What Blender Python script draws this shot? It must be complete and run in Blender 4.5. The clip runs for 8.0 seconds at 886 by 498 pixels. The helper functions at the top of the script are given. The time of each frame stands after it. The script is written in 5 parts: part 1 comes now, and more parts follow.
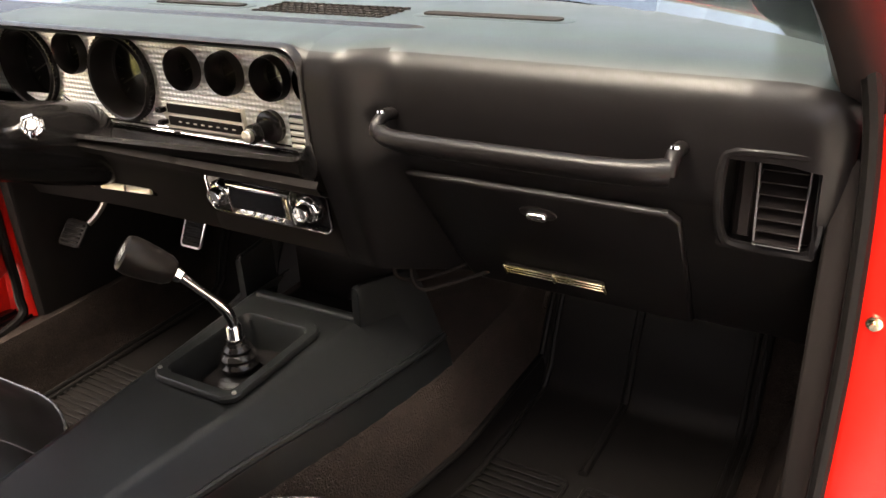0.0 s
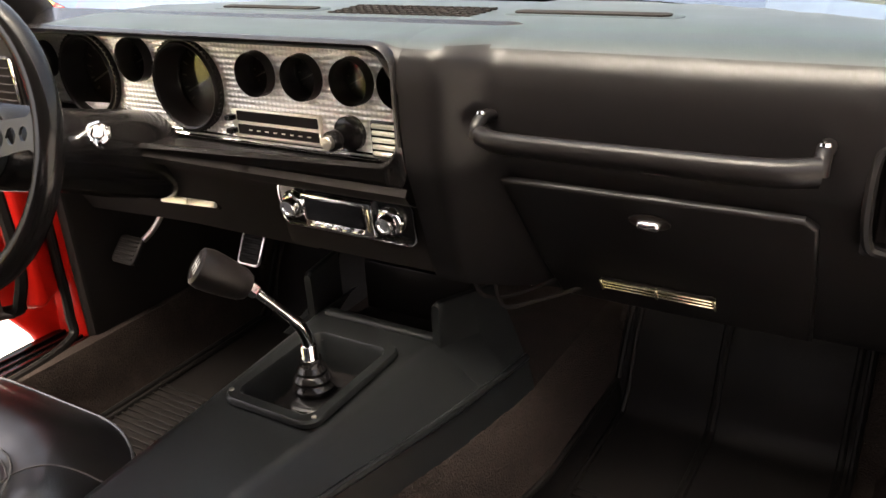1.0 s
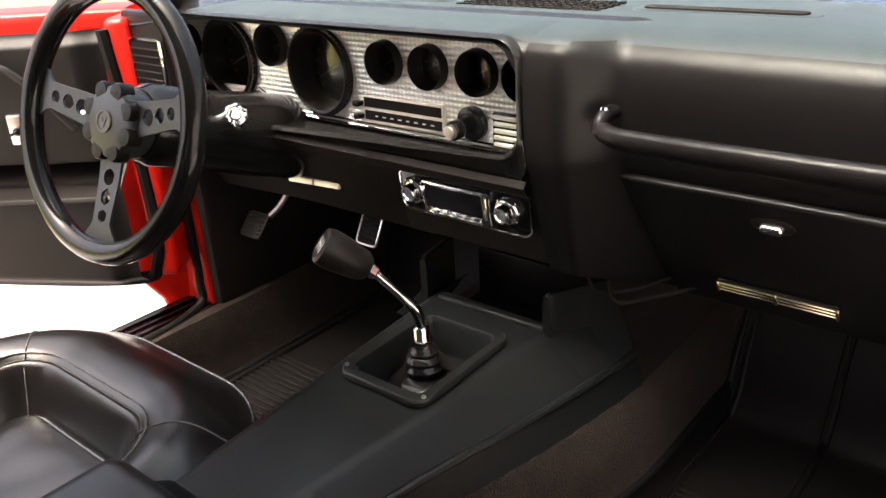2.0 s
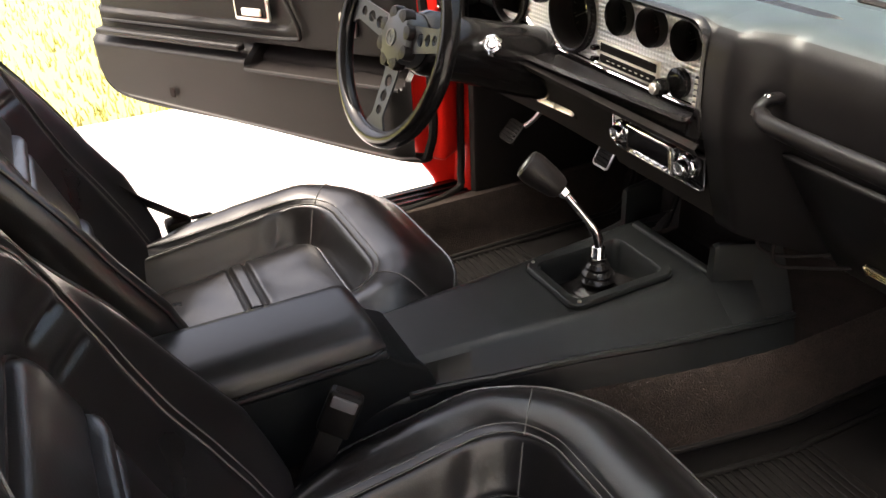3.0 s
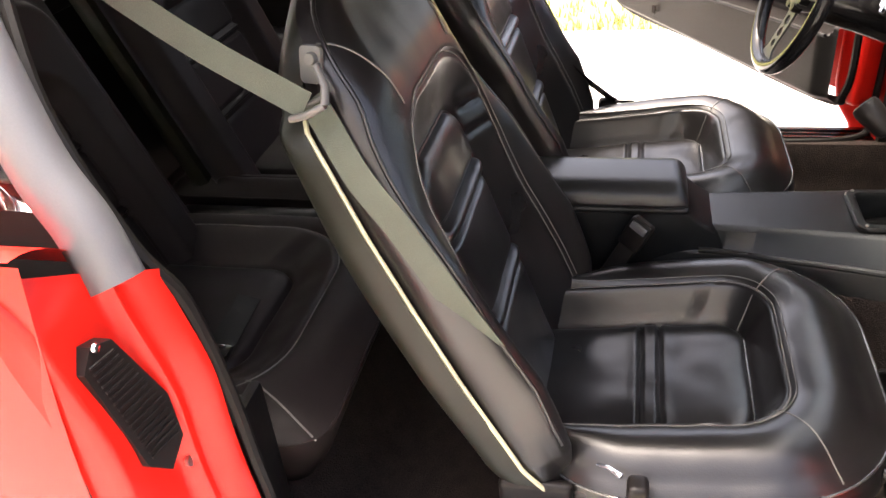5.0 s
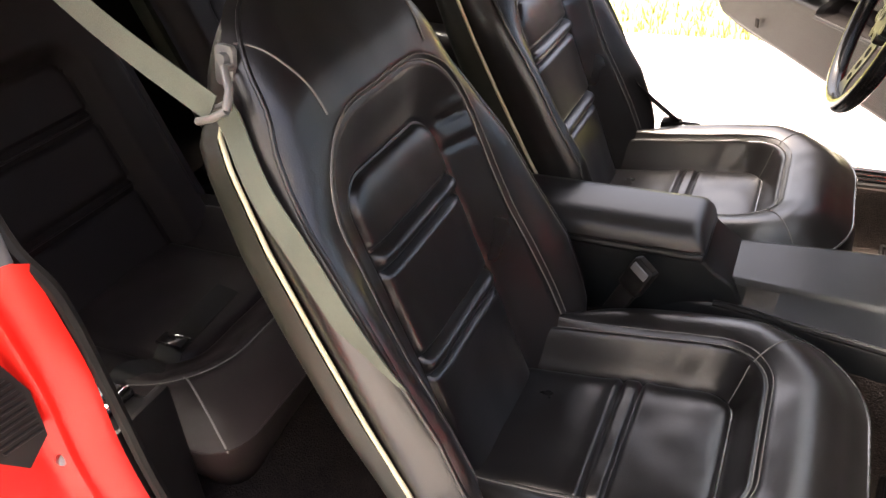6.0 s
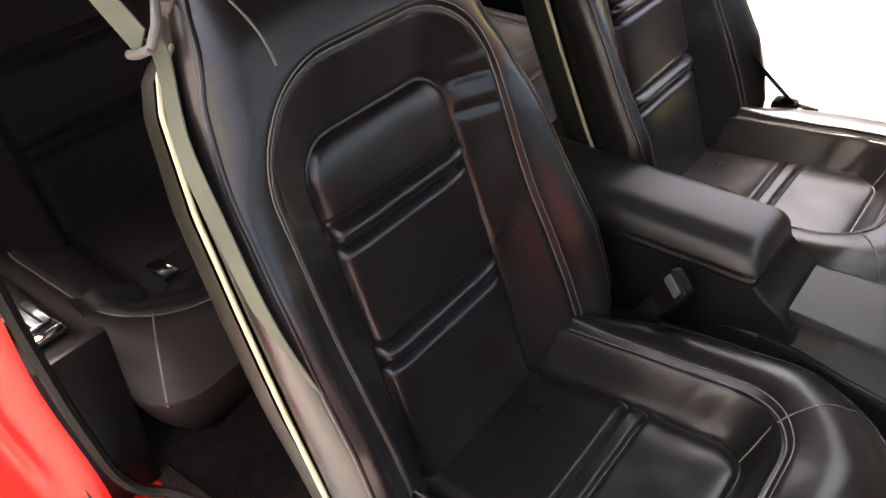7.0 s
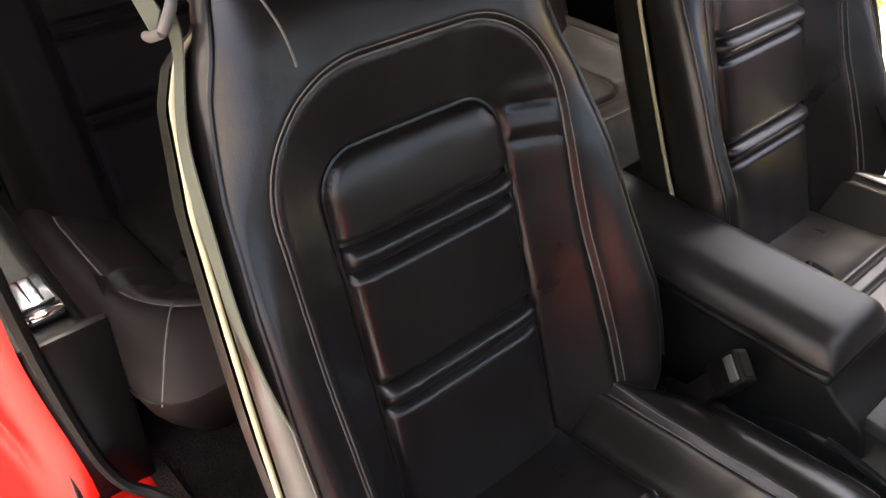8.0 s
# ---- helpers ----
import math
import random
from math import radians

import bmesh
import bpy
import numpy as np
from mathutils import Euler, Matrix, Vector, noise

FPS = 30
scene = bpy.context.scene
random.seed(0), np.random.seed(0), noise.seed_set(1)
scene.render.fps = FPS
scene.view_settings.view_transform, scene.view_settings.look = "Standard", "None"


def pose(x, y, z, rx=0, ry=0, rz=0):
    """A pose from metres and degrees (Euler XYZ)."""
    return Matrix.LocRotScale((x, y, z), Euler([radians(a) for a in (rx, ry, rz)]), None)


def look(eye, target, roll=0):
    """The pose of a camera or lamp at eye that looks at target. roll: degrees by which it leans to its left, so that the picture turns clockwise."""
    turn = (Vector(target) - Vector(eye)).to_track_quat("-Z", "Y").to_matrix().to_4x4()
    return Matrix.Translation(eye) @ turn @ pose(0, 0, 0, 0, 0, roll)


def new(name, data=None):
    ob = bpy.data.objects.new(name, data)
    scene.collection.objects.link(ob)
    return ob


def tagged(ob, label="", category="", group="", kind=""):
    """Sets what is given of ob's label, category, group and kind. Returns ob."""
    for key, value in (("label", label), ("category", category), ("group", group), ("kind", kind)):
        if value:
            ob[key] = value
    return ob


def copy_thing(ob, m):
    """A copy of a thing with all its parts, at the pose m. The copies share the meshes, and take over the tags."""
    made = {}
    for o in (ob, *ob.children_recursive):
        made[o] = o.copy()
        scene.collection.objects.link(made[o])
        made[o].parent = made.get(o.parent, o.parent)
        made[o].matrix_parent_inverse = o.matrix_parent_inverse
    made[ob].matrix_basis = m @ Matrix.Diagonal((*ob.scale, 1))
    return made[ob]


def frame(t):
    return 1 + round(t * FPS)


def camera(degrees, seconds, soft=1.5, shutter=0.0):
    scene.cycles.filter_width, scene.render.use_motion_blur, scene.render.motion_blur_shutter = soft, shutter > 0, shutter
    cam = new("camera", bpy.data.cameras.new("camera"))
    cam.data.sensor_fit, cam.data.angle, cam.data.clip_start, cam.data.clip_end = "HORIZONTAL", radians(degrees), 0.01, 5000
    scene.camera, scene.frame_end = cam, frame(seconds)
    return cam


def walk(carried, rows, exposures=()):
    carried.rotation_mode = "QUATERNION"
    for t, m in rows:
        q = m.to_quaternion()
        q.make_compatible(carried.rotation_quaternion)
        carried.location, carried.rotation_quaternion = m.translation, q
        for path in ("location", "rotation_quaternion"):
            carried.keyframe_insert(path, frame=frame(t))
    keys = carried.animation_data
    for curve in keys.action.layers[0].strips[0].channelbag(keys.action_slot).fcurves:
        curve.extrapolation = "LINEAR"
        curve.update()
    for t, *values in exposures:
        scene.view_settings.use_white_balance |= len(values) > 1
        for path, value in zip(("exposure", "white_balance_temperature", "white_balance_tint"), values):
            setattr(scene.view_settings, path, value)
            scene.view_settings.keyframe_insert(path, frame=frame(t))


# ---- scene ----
cam = camera(56.7, 8.0)
PATH = [
    (0, (0.747, -0.766, 1.132), (-0.188, 0.779, 0.273), -2.9),
    (0.5, (0.664, -0.769, 1.088), (-0.131, 0.884, 0.291), -2.9),
    (1, (0.632, -0.762, 1.09), (-0.351, 0.785, 0.291), -3.4),
    (1.2, (0.625, -0.77, 1.091), (-0.451, 0.72, 0.303), -3.7),
    (2.3, (0.652, -0.78, 1.126), (-0.648, 0.473, 0.266), -3.0),
    (2.5, (0.715, -0.762, 1.158), (-0.72, 0.314, 0.273), -0.7),
    (2.7, (0.785, -0.76, 1.187), (-0.697, 0.208, 0.257), -0.1),
    (3, (0.914, -0.774, 1.233), (-0.658, -0.053, 0.227), -2.8),
    (3.2, (1.043, -0.777, 1.26), (-0.549, -0.122, 0.242), -3.7),
    (3.5, (1.215, -0.787, 1.28), (-0.373, -0.224, 0.202), -3.0),
    (4, (1.359, -0.741, 1.33), (-0.249, -0.439, 0.181), -4.1),
    (4.5, (1.495, -0.639, 1.339), (-0.186, -0.778, 0.264), -6.6),
    (4.7, (1.492, -0.618, 1.349), (-0.164, -0.922, 0.27), -6.6),
    (5.8, (1.347, -0.393, 1.36), (-0.245, -1.029, 0.33), -3.7),
    (6, (1.284, -0.344, 1.334), (-0.228, -1.098, 0.263), -4.6),
    (6.5, (1.154, -0.275, 1.319), (-0.231, -1.219, 0.229), -4.6),
    (7, (1.021, -0.253, 1.31), (-0.213, -1.245, 0.088), -2.3),
    (7.2, (0.971, -0.272, 1.314), (-0.204, -1.334, 0.092), -2.1),
    (7.5, (0.925, -0.255, 1.295), (-0.216, -1.451, 0.169), -2.4),
    (7.7, (0.899, -0.271, 1.292), (-0.223, -1.455, 0.135), -0.3),
    (8, (0.881, -0.258, 1.279), (-0.184, -1.438, 0.064), 0.9),
]
walk(cam, [(t, look(eye, target, roll)) for t, eye, target, roll in PATH], [(0.0, 2.6, 7450, 13), (1.0, 2.57, 7350, 13), (2.5, 2.5, 6950, 10), (4.5, 2.93, 6950, 12), (6.0, 3.08, 7050, 13), (8.0, 3.1, 7150, 12)])

import functools

# ---- light ----
world = bpy.data.worlds.new("sky")
scene.world = world
world.use_nodes = True
wn = world.node_tree
sky = wn.nodes.new("ShaderNodeTexSky")
sky.sky_type, sky.sun_disc = "NISHITA", False
sky.sun_elevation, sky.sun_rotation = radians(68.5), radians(204)
sky.air_density, sky.dust_density, sky.ozone_density = 0.8, 9.0, 0.5
wn.links.new(sky.outputs[0], wn.nodes["Background"].inputs[0])
wn.nodes["Background"].inputs[1].default_value = 0.15

sun = new("sun", bpy.data.lights.new("sun", "SUN"))
sun.data.energy, sun.data.angle, sun.data.color = 1.3, radians(35), (1.0, 0.97, 0.93)
sun.matrix_world = look((-0.8, -1.8, 5.0), (0, 0, 0))


# ---- materials ----
def mat(name, color, rough=0.5, metal=0.0, grain=0.0, grain_scale=400.0, stain=0.25, stain_scale=6.0, bump=0.0, spec=0.5, coat=0.0, sheen=0.0, relief=0.001):
    """A surface with two scales of variation (fine grain and broad stains) in colour and gloss, and fine relief."""
    m = bpy.data.materials.new(name)
    m.use_nodes = True
    t = m.node_tree
    b = t.nodes["Principled BSDF"]
    b.inputs["Metallic"].default_value = metal
    b.inputs["Specular IOR Level"].default_value = spec
    b.inputs["Coat Weight"].default_value = coat
    b.inputs["Coat Roughness"].default_value = 0.06
    b.inputs["Sheen Weight"].default_value = sheen
    co = t.nodes.new("ShaderNodeTexCoord")
    broad = t.nodes.new("ShaderNodeTexNoise")
    broad.inputs["Scale"].default_value, broad.inputs["Detail"].default_value = stain_scale, 5
    t.links.new(co.outputs["Object"], broad.inputs["Vector"])
    fine = t.nodes.new("ShaderNodeTexNoise")
    fine.inputs["Scale"].default_value, fine.inputs["Detail"].default_value = grain_scale, 3
    t.links.new(co.outputs["Object"], fine.inputs["Vector"])
    add = t.nodes.new("ShaderNodeMath")
    add.operation = "MULTIPLY_ADD"
    t.links.new(broad.outputs[0], add.inputs[0])
    add.inputs[1].default_value = 2 * stain
    sc = t.nodes.new("ShaderNodeMath")
    sc.operation = "MULTIPLY_ADD"
    t.links.new(fine.outputs[0], sc.inputs[0])
    sc.inputs[1].default_value, sc.inputs[2].default_value = 2 * grain, 1.0 - stain - grain
    t.links.new(sc.outputs[0], add.inputs[2])
    mix = t.nodes.new("ShaderNodeMix")
    mix.data_type, mix.blend_type = "RGBA", "MULTIPLY"
    mix.inputs["Factor"].default_value = 1.0
    mix.inputs["A"].default_value = (*color, 1)
    t.links.new(add.outputs[0], mix.inputs["B"])
    t.links.new(mix.outputs["Result"], b.inputs["Base Color"])
    ro = t.nodes.new("ShaderNodeMapRange")
    ro.inputs["To Min"].default_value, ro.inputs["To Max"].default_value = rough * 0.8, min(1.0, rough * 1.2)
    t.links.new(broad.outputs[0], ro.inputs["Value"])
    t.links.new(ro.outputs[0], b.inputs["Roughness"])
    if bump:
        bp = t.nodes.new("ShaderNodeBump")
        bp.inputs["Strength"].default_value, bp.inputs["Distance"].default_value = bump, relief
        t.links.new(fine.outputs[0], bp.inputs["Height"])
        t.links.new(bp.outputs[0], b.inputs["Normal"])
    return m


def leather_mat(name, color, rough, spec=0.5, crease=0.35):
    """Grained hide: cells for the pores, a slow noise for soft creases."""
    m = mat(name, color, rough, stain=0.12, stain_scale=7, grain=0.06, grain_scale=260, spec=spec)
    t = m.node_tree
    b = t.nodes["Principled BSDF"]
    co = t.nodes.new("ShaderNodeTexCoord")
    cell = t.nodes.new("ShaderNodeTexVoronoi")
    cell.inputs["Scale"].default_value = 420
    slow = t.nodes.new("ShaderNodeTexNoise")
    slow.inputs["Scale"].default_value, slow.inputs["Detail"].default_value, slow.inputs["Distortion"].default_value = 22, 4, 0.8
    for n in (cell, slow):
        t.links.new(co.outputs["Object"], n.inputs["Vector"])
    b1, b2 = t.nodes.new("ShaderNodeBump"), t.nodes.new("ShaderNodeBump")
    b1.inputs["Strength"].default_value, b1.inputs["Distance"].default_value = 0.13 if crease > 0.065 else 0.03, 0.0006
    b2.inputs["Strength"].default_value, b2.inputs["Distance"].default_value = crease, 0.004
    t.links.new(cell.outputs["Distance"], b1.inputs["Height"])
    t.links.new(slow.outputs[0], b2.inputs["Height"])
    t.links.new(b2.outputs[0], b1.inputs["Normal"])
    t.links.new(b1.outputs[0], b.inputs["Normal"])
    return m


def glass_mat(name, color, rough=0.0, ior=1.45):
    m = bpy.data.materials.new(name)
    m.use_nodes = True
    b = m.node_tree.nodes["Principled BSDF"]
    b.inputs["Base Color"].default_value = (*color, 1)
    b.inputs["Transmission Weight"].default_value, b.inputs["Roughness"].default_value, b.inputs["IOR"].default_value = 1.0, rough, ior
    return m


LEATHER = leather_mat("black_leather", (0.0078, 0.007, 0.007), 0.3, 0.56, 0.07)
# duller copy of the front leather, standing in for the shaded rear
REARHIDE = leather_mat("rear_leather", (0.0125, 0.0094, 0.0094), 0.5, 0.1, 0.1)
SHELL = leather_mat("black_side_vinyl", (0.0125, 0.0128, 0.0092), 0.4, 0.25, 0.2)
VINYL = leather_mat("black_dash_vinyl", (0.0049, 0.0044, 0.0046), 0.33, 0.17, 0.06)
# paler blue copy of the dash vinyl; the sky's sheen is in its colour
SKYTOP = leather_mat("skylit_dash_vinyl", (0.018, 0.026, 0.028), 0.42, 0.34, 0.06)
PLASTIC = mat("black_plastic", (0.0095, 0.008, 0.0077), 0.34, grain=0.1, bump=0.15, grain_scale=900, spec=0.17)
CONSOLE = mat("black_console_plastic", (0.0066, 0.0074, 0.0078), 0.3, grain=0.1, bump=0.25, grain_scale=1100, spec=0.25)
LIDVINYL = leather_mat("black_lid_vinyl", (0.016, 0.0152, 0.0155), 0.36, 0.4, 0.06)
GLOSS = mat("gloss_black", (0.007, 0.0065, 0.0065), 0.17, stain=0.1, spec=0.3)
DARK = mat("matt_black", (0.011, 0.009, 0.0085), 0.8, stain=0.2, spec=0.1)
CARPET = mat("black_loop_carpet", (0.0245, 0.0185, 0.0162), 0.95, grain=0.9, grain_scale=330, bump=1.0, spec=0.08, stain=0.6, stain_scale=30, relief=0.004)
RUBBER = mat("black_rubber", (0.0056, 0.005, 0.0048), 0.5, grain=0.15, bump=0.3, spec=0.12)
SCUFF = mat("brushed_sill_metal", (0.36, 0.4, 0.45), 0.36, 0.6, stain=0.2, grain=0.15)
CHROME = mat("chrome", (0.85, 0.85, 0.86), 0.08, 1.0, stain=0.05)
DULL = mat("worn_metal", (0.55, 0.53, 0.5), 0.3, 1.0, stain=0.25, grain=0.1)
BRASS = mat("tarnished_trim", (0.62, 0.55, 0.38), 0.25, 1.0, stain=0.25, stain_scale=60)
RED = mat("red_paint", (0.6, 0.013, 0.008), 0.34, stain=0.04, coat=0.08, spec=0.25)
BELT = mat("grey_green_webbing", (0.075, 0.084, 0.066), 0.75, grain=0.3, grain_scale=700, bump=0.6, stain=0.2, stain_scale=20, spec=0.22)
GUIDE = mat("grey_plastic", (0.095, 0.092, 0.085), 0.42, stain=0.15)
GREYVINYL = mat("grey_trim", (0.085, 0.085, 0.09), 0.45, grain=0.1, bump=0.2)
THREAD = mat("grey_thread", (0.105, 0.1, 0.092), 0.6, grain=0.4, grain_scale=900)
PIPEHIDE = mat("glossy_piping", (0.03, 0.03, 0.03), 0.2, spec=1.0)
PIPING = mat("worn_piping", (0.48, 0.45, 0.29), 0.4, stain=0.3, stain_scale=18)
HEADLINER = mat("black_headliner", (0.02, 0.02, 0.02), 0.9, grain=0.3, bump=0.5)
CONCRETE = mat("pale_concrete", (0.48, 0.468, 0.445), 0.85, grain=0.12, grain_scale=120, stain=0.08, stain_scale=1.6, bump=0.4)
JOINT = mat("joint_filler", (0.2, 0.18, 0.16), 0.9)
GRASS = mat("dry_lawn", (0.28, 0.27, 0.075), 0.9, grain=0.15, grain_scale=60, stain=0.15, stain_scale=3)
IVORY = mat("amber_knob", (0.5, 0.25, 0.08), 0.3, stain=0.2)
WHITE = mat("white_print", (0.7, 0.7, 0.68), 0.5)
SCREEN = mat("radio_screen", (0.006, 0.006, 0.007), 0.12, stain=0.05)
GLASS = glass_mat("tinted_glass", (0.8, 0.86, 0.83))
BOUNCE = mat("white_bounce", (0.72, 0.715, 0.69), 0.8, grain=0.1, grain_scale=90, stain=0.08, stain_scale=1.5, bump=0.3)
WALLM = mat("dark_rough_wall", (0.07, 0.08, 0.07), 0.8, grain=0.2, stain=0.3, stain_scale=1.2)


def turned_metal():
    """Bright aluminium with a small engine-turned grid of raised diamonds."""
    m = mat("engine_turned_aluminium", (0.98, 0.955, 0.92), 0.36, 0.5, stain=0.08, stain_scale=9)
    t = m.node_tree
    b = t.nodes["Principled BSDF"]
    tone = b.inputs["Base Color"].links[0].from_socket
    co = t.nodes.new("ShaderNodeTexCoord")
    waves = []
    for axis in ("X", "Z"):
        w = t.nodes.new("ShaderNodeTexWave")
        w.bands_direction = axis
        w.inputs["Scale"].default_value = 40
        t.links.new(co.outputs["Object"], w.inputs["Vector"])
        waves.append(w)
    mu = t.nodes.new("ShaderNodeMath")
    mu.operation = "MULTIPLY"
    t.links.new(waves[0].outputs["Fac"], mu.inputs[0])
    t.links.new(waves[1].outputs["Fac"], mu.inputs[1])
    rows = t.nodes.new("ShaderNodeMath")
    rows.operation = "MULTIPLY_ADD"
    rows.inputs[1].default_value = 0.7
    t.links.new(waves[1].outputs["Fac"], rows.inputs[0])
    t.links.new(mu.outputs[0], rows.inputs[2])
    bp = t.nodes.new("ShaderNodeBump")
    bp.inputs["Strength"].default_value, bp.inputs["Distance"].default_value = 0.45, 0.002
    t.links.new(rows.outputs[0], bp.inputs["Height"])
    # the plate's colour is darker between the raised diamonds
    groove = t.nodes.new("ShaderNodeMapRange")
    groove.inputs["From Max"].default_value, groove.inputs["To Min"].default_value = 0.5, 0.82
    t.links.new(mu.outputs[0], groove.inputs["Value"])
    groove_tone = t.nodes.new("ShaderNodeMix")
    groove_tone.data_type, groove_tone.blend_type = "RGBA", "MULTIPLY"
    groove_tone.inputs["Factor"].default_value = 1.0
    t.links.new(tone, groove_tone.inputs["A"])
    t.links.new(groove.outputs[0], groove_tone.inputs["B"])
    t.links.new(groove_tone.outputs["Result"], b.inputs["Base Color"])
    t.links.new(bp.outputs[0], b.inputs["Normal"])
    return m


TURNED = turned_metal()


# ---- mesh helpers ----
def mesh_of(bm, name, smooth=40):
    me = bpy.data.meshes.new(name)
    bmesh.ops.recalc_face_normals(bm, faces=bm.faces)
    bm.to_mesh(me)
    bm.free()
    if smooth:
        me.shade_smooth()
        me.set_sharp_from_angle(angle=radians(smooth))
    return me


def part(name, bm, material, parent=None, label="", m=None, smooth=40):
    """Links a bmesh as one mesh object, under a thing or a part if given."""
    ob = new(name, mesh_of(bm, name, smooth))
    ob.data.materials.append(material)
    if parent:
        ob.parent = parent
    if m:
        ob.matrix_local = m
    if label:
        tagged(ob, label)
    return ob


def thing(name, label, category, m=None, group="", kind=""):
    ob = new(name)
    ob.empty_display_size = 0.1
    if m:
        ob.matrix_world = m
    return tagged(ob, label, category, group, kind)


def place(bm, m):
    bmesh.ops.transform(bm, matrix=m, verts=bm.verts)
    return bm


def join(*bms):
    """One bmesh out of several."""
    out = bmesh.new()
    for b in bms:
        me = bpy.data.meshes.new("tmp")
        b.to_mesh(me)
        b.free()
        out.from_mesh(me)
        bpy.data.meshes.remove(me)
    return out


def grid(f, nu, nv, close_u=False, keep=None):
    """A sheet of nu x nv quads; f(u, v) gives a point for u, v in 0..1. keep(u, v) chooses quads."""
    bm = bmesh.new()
    cols = nu if close_u else nu + 1
    vs = [[bm.verts.new(f(i / nu, j / nv)) for i in range(cols)] for j in range(nv + 1)]
    for j in range(nv):
        for i in range(nu):
            if keep and not keep((i + 0.5) / nu, (j + 0.5) / nv):
                continue
            k = (i + 1) % cols
            bm.faces.new((vs[j][i], vs[j][k], vs[j + 1][k], vs[j + 1][i]))
    for v in [v for v in bm.verts if not v.link_faces]:
        bm.verts.remove(v)
    return bm


def rbox(sx, sy, sz, r=0.004, seg=2, c=(0, 0, 0)):
    """A box with rounded edges about c."""
    bm = bmesh.new()
    bmesh.ops.create_cube(bm, size=1.0)
    bmesh.ops.scale(bm, vec=(sx, sy, sz), verts=bm.verts)
    if r:
        bmesh.ops.bevel(bm, geom=bm.edges[:], offset=min(r, 0.49 * min(sx, sy, sz)), segments=seg, profile=0.5, affect="EDGES")
    bmesh.ops.translate(bm, vec=c, verts=bm.verts)
    return bm


def tube(pts, r, n=10, closed=False, caps=True, flat=1.0):
    """A round bar along points; r is one radius or one a point; flat squeezes it along its second axis."""
    bm = bmesh.new()
    pts = [Vector(p) for p in pts]
    rings, side = [], None
    for i, p in enumerate(pts):
        a, b = pts[i - 1] if i or closed else p, pts[(i + 1) % len(pts)] if closed or i + 1 < len(pts) else p
        d = (b - a).normalized()
        if side is None:
            side = d.orthogonal().normalized()
        side = (side - d * side.dot(d)).normalized()
        up = d.cross(side)
        rr = r[i] if isinstance(r, (list, tuple)) else r
        rings.append([bm.verts.new(p + rr * (math.cos(2 * math.pi * k / n) * side + flat * math.sin(2 * math.pi * k / n) * up)) for k in range(n)])
    m = len(rings)
    for i in range(m if closed else m - 1):
        for k in range(n):
            bm.faces.new((rings[i][k], rings[i][(k + 1) % n], rings[(i + 1) % m][(k + 1) % n], rings[(i + 1) % m][k]))
    if caps and not closed:
        bm.faces.new(rings[0][::-1])
        bm.faces.new(rings[-1])
    return bm


def lathe(profile, n=32):
    """A turned body about z from (radius, height) pairs."""
    return grid(lambda u, v: (profile[round(v * (len(profile) - 1))][0] * math.cos(2 * math.pi * u), profile[round(v * (len(profile) - 1))][0] * math.sin(2 * math.pi * u), profile[round(v * (len(profile) - 1))][1]), n, len(profile) - 1, True)


def prism(outline, depth, bevel=0.0, seg=2):
    """A plate in x, y with the outline, from z = 0 to depth, its edges rounded."""
    bm = bmesh.new()
    f = bm.faces.new([bm.verts.new((x, y, 0)) for x, y in outline])
    top = bmesh.ops.extrude_face_region(bm, geom=[f])
    vs = [g for g in top["geom"] if isinstance(g, bmesh.types.BMVert)]
    bmesh.ops.translate(bm, vec=(0, 0, depth), verts=vs)
    bmesh.ops.recalc_face_normals(bm, faces=bm.faces)
    if bevel:
        es = [e for e in bm.edges if all(abs(v.co.z - depth) < 1e-6 for v in e.verts)]
        bmesh.ops.bevel(bm, geom=es, offset=bevel, segments=seg, profile=0.5, affect="EDGES")
    return bm


def pierced_plate(outline, holes, depth, n=40):
    """A plate in x, y with round holes (x, y, radius), from z = 0 to depth."""
    bm = bmesh.new()
    loops = [outline] + [[(x + r * math.cos(2 * math.pi * k / n), y + r * math.sin(2 * math.pi * k / n)) for k in range(n)] for x, y, r in holes]
    edges = []
    for pts in loops:
        vs = [bm.verts.new((x, y, 0)) for x, y in pts]
        edges += [bm.edges.new((a, b)) for a, b in zip(vs, vs[1:] + vs[:1])]
    flat = [g for g in bmesh.ops.triangle_fill(bm, edges=edges, use_beauty=True)["geom"] if isinstance(g, bmesh.types.BMFace)]
    top = bmesh.ops.extrude_face_region(bm, geom=flat)
    bmesh.ops.translate(bm, vec=(0, 0, depth), verts=[g for g in top["geom"] if isinstance(g, bmesh.types.BMVert)])
    return bm


def round_rect(hx, hy, r, n=6, cx=0.0, cy=0.0):
    out = []
    for sx, sy, a0 in ((1, 1, 0), (-1, 1, 90), (-1, -1, 180), (1, -1, 270)):
        for k in range(n + 1):
            a = radians(a0 + 90 * k / n)
            out.append((cx + sx * (hx - r) + r * math.cos(a), cy + sy * (hy - r) + r * math.sin(a)))
    return out


def smooth(a, b, x):
    t = min(1.0, max(0.0, (x - a) / (b - a)))
    return t * t * (3 - 2 * t)


def lerp_path(table, x):
    """Piecewise linear look-up in rows (x, value, ...)."""
    if x <= table[0][0]:
        return table[0][1:]
    for (a, *p), (b, *q) in zip(table, table[1:]):
        if x <= b:
            t = (x - a) / (b - a)
            return [u + t * (w - u) for u, w in zip(p, q)]
    return table[-1][1:]


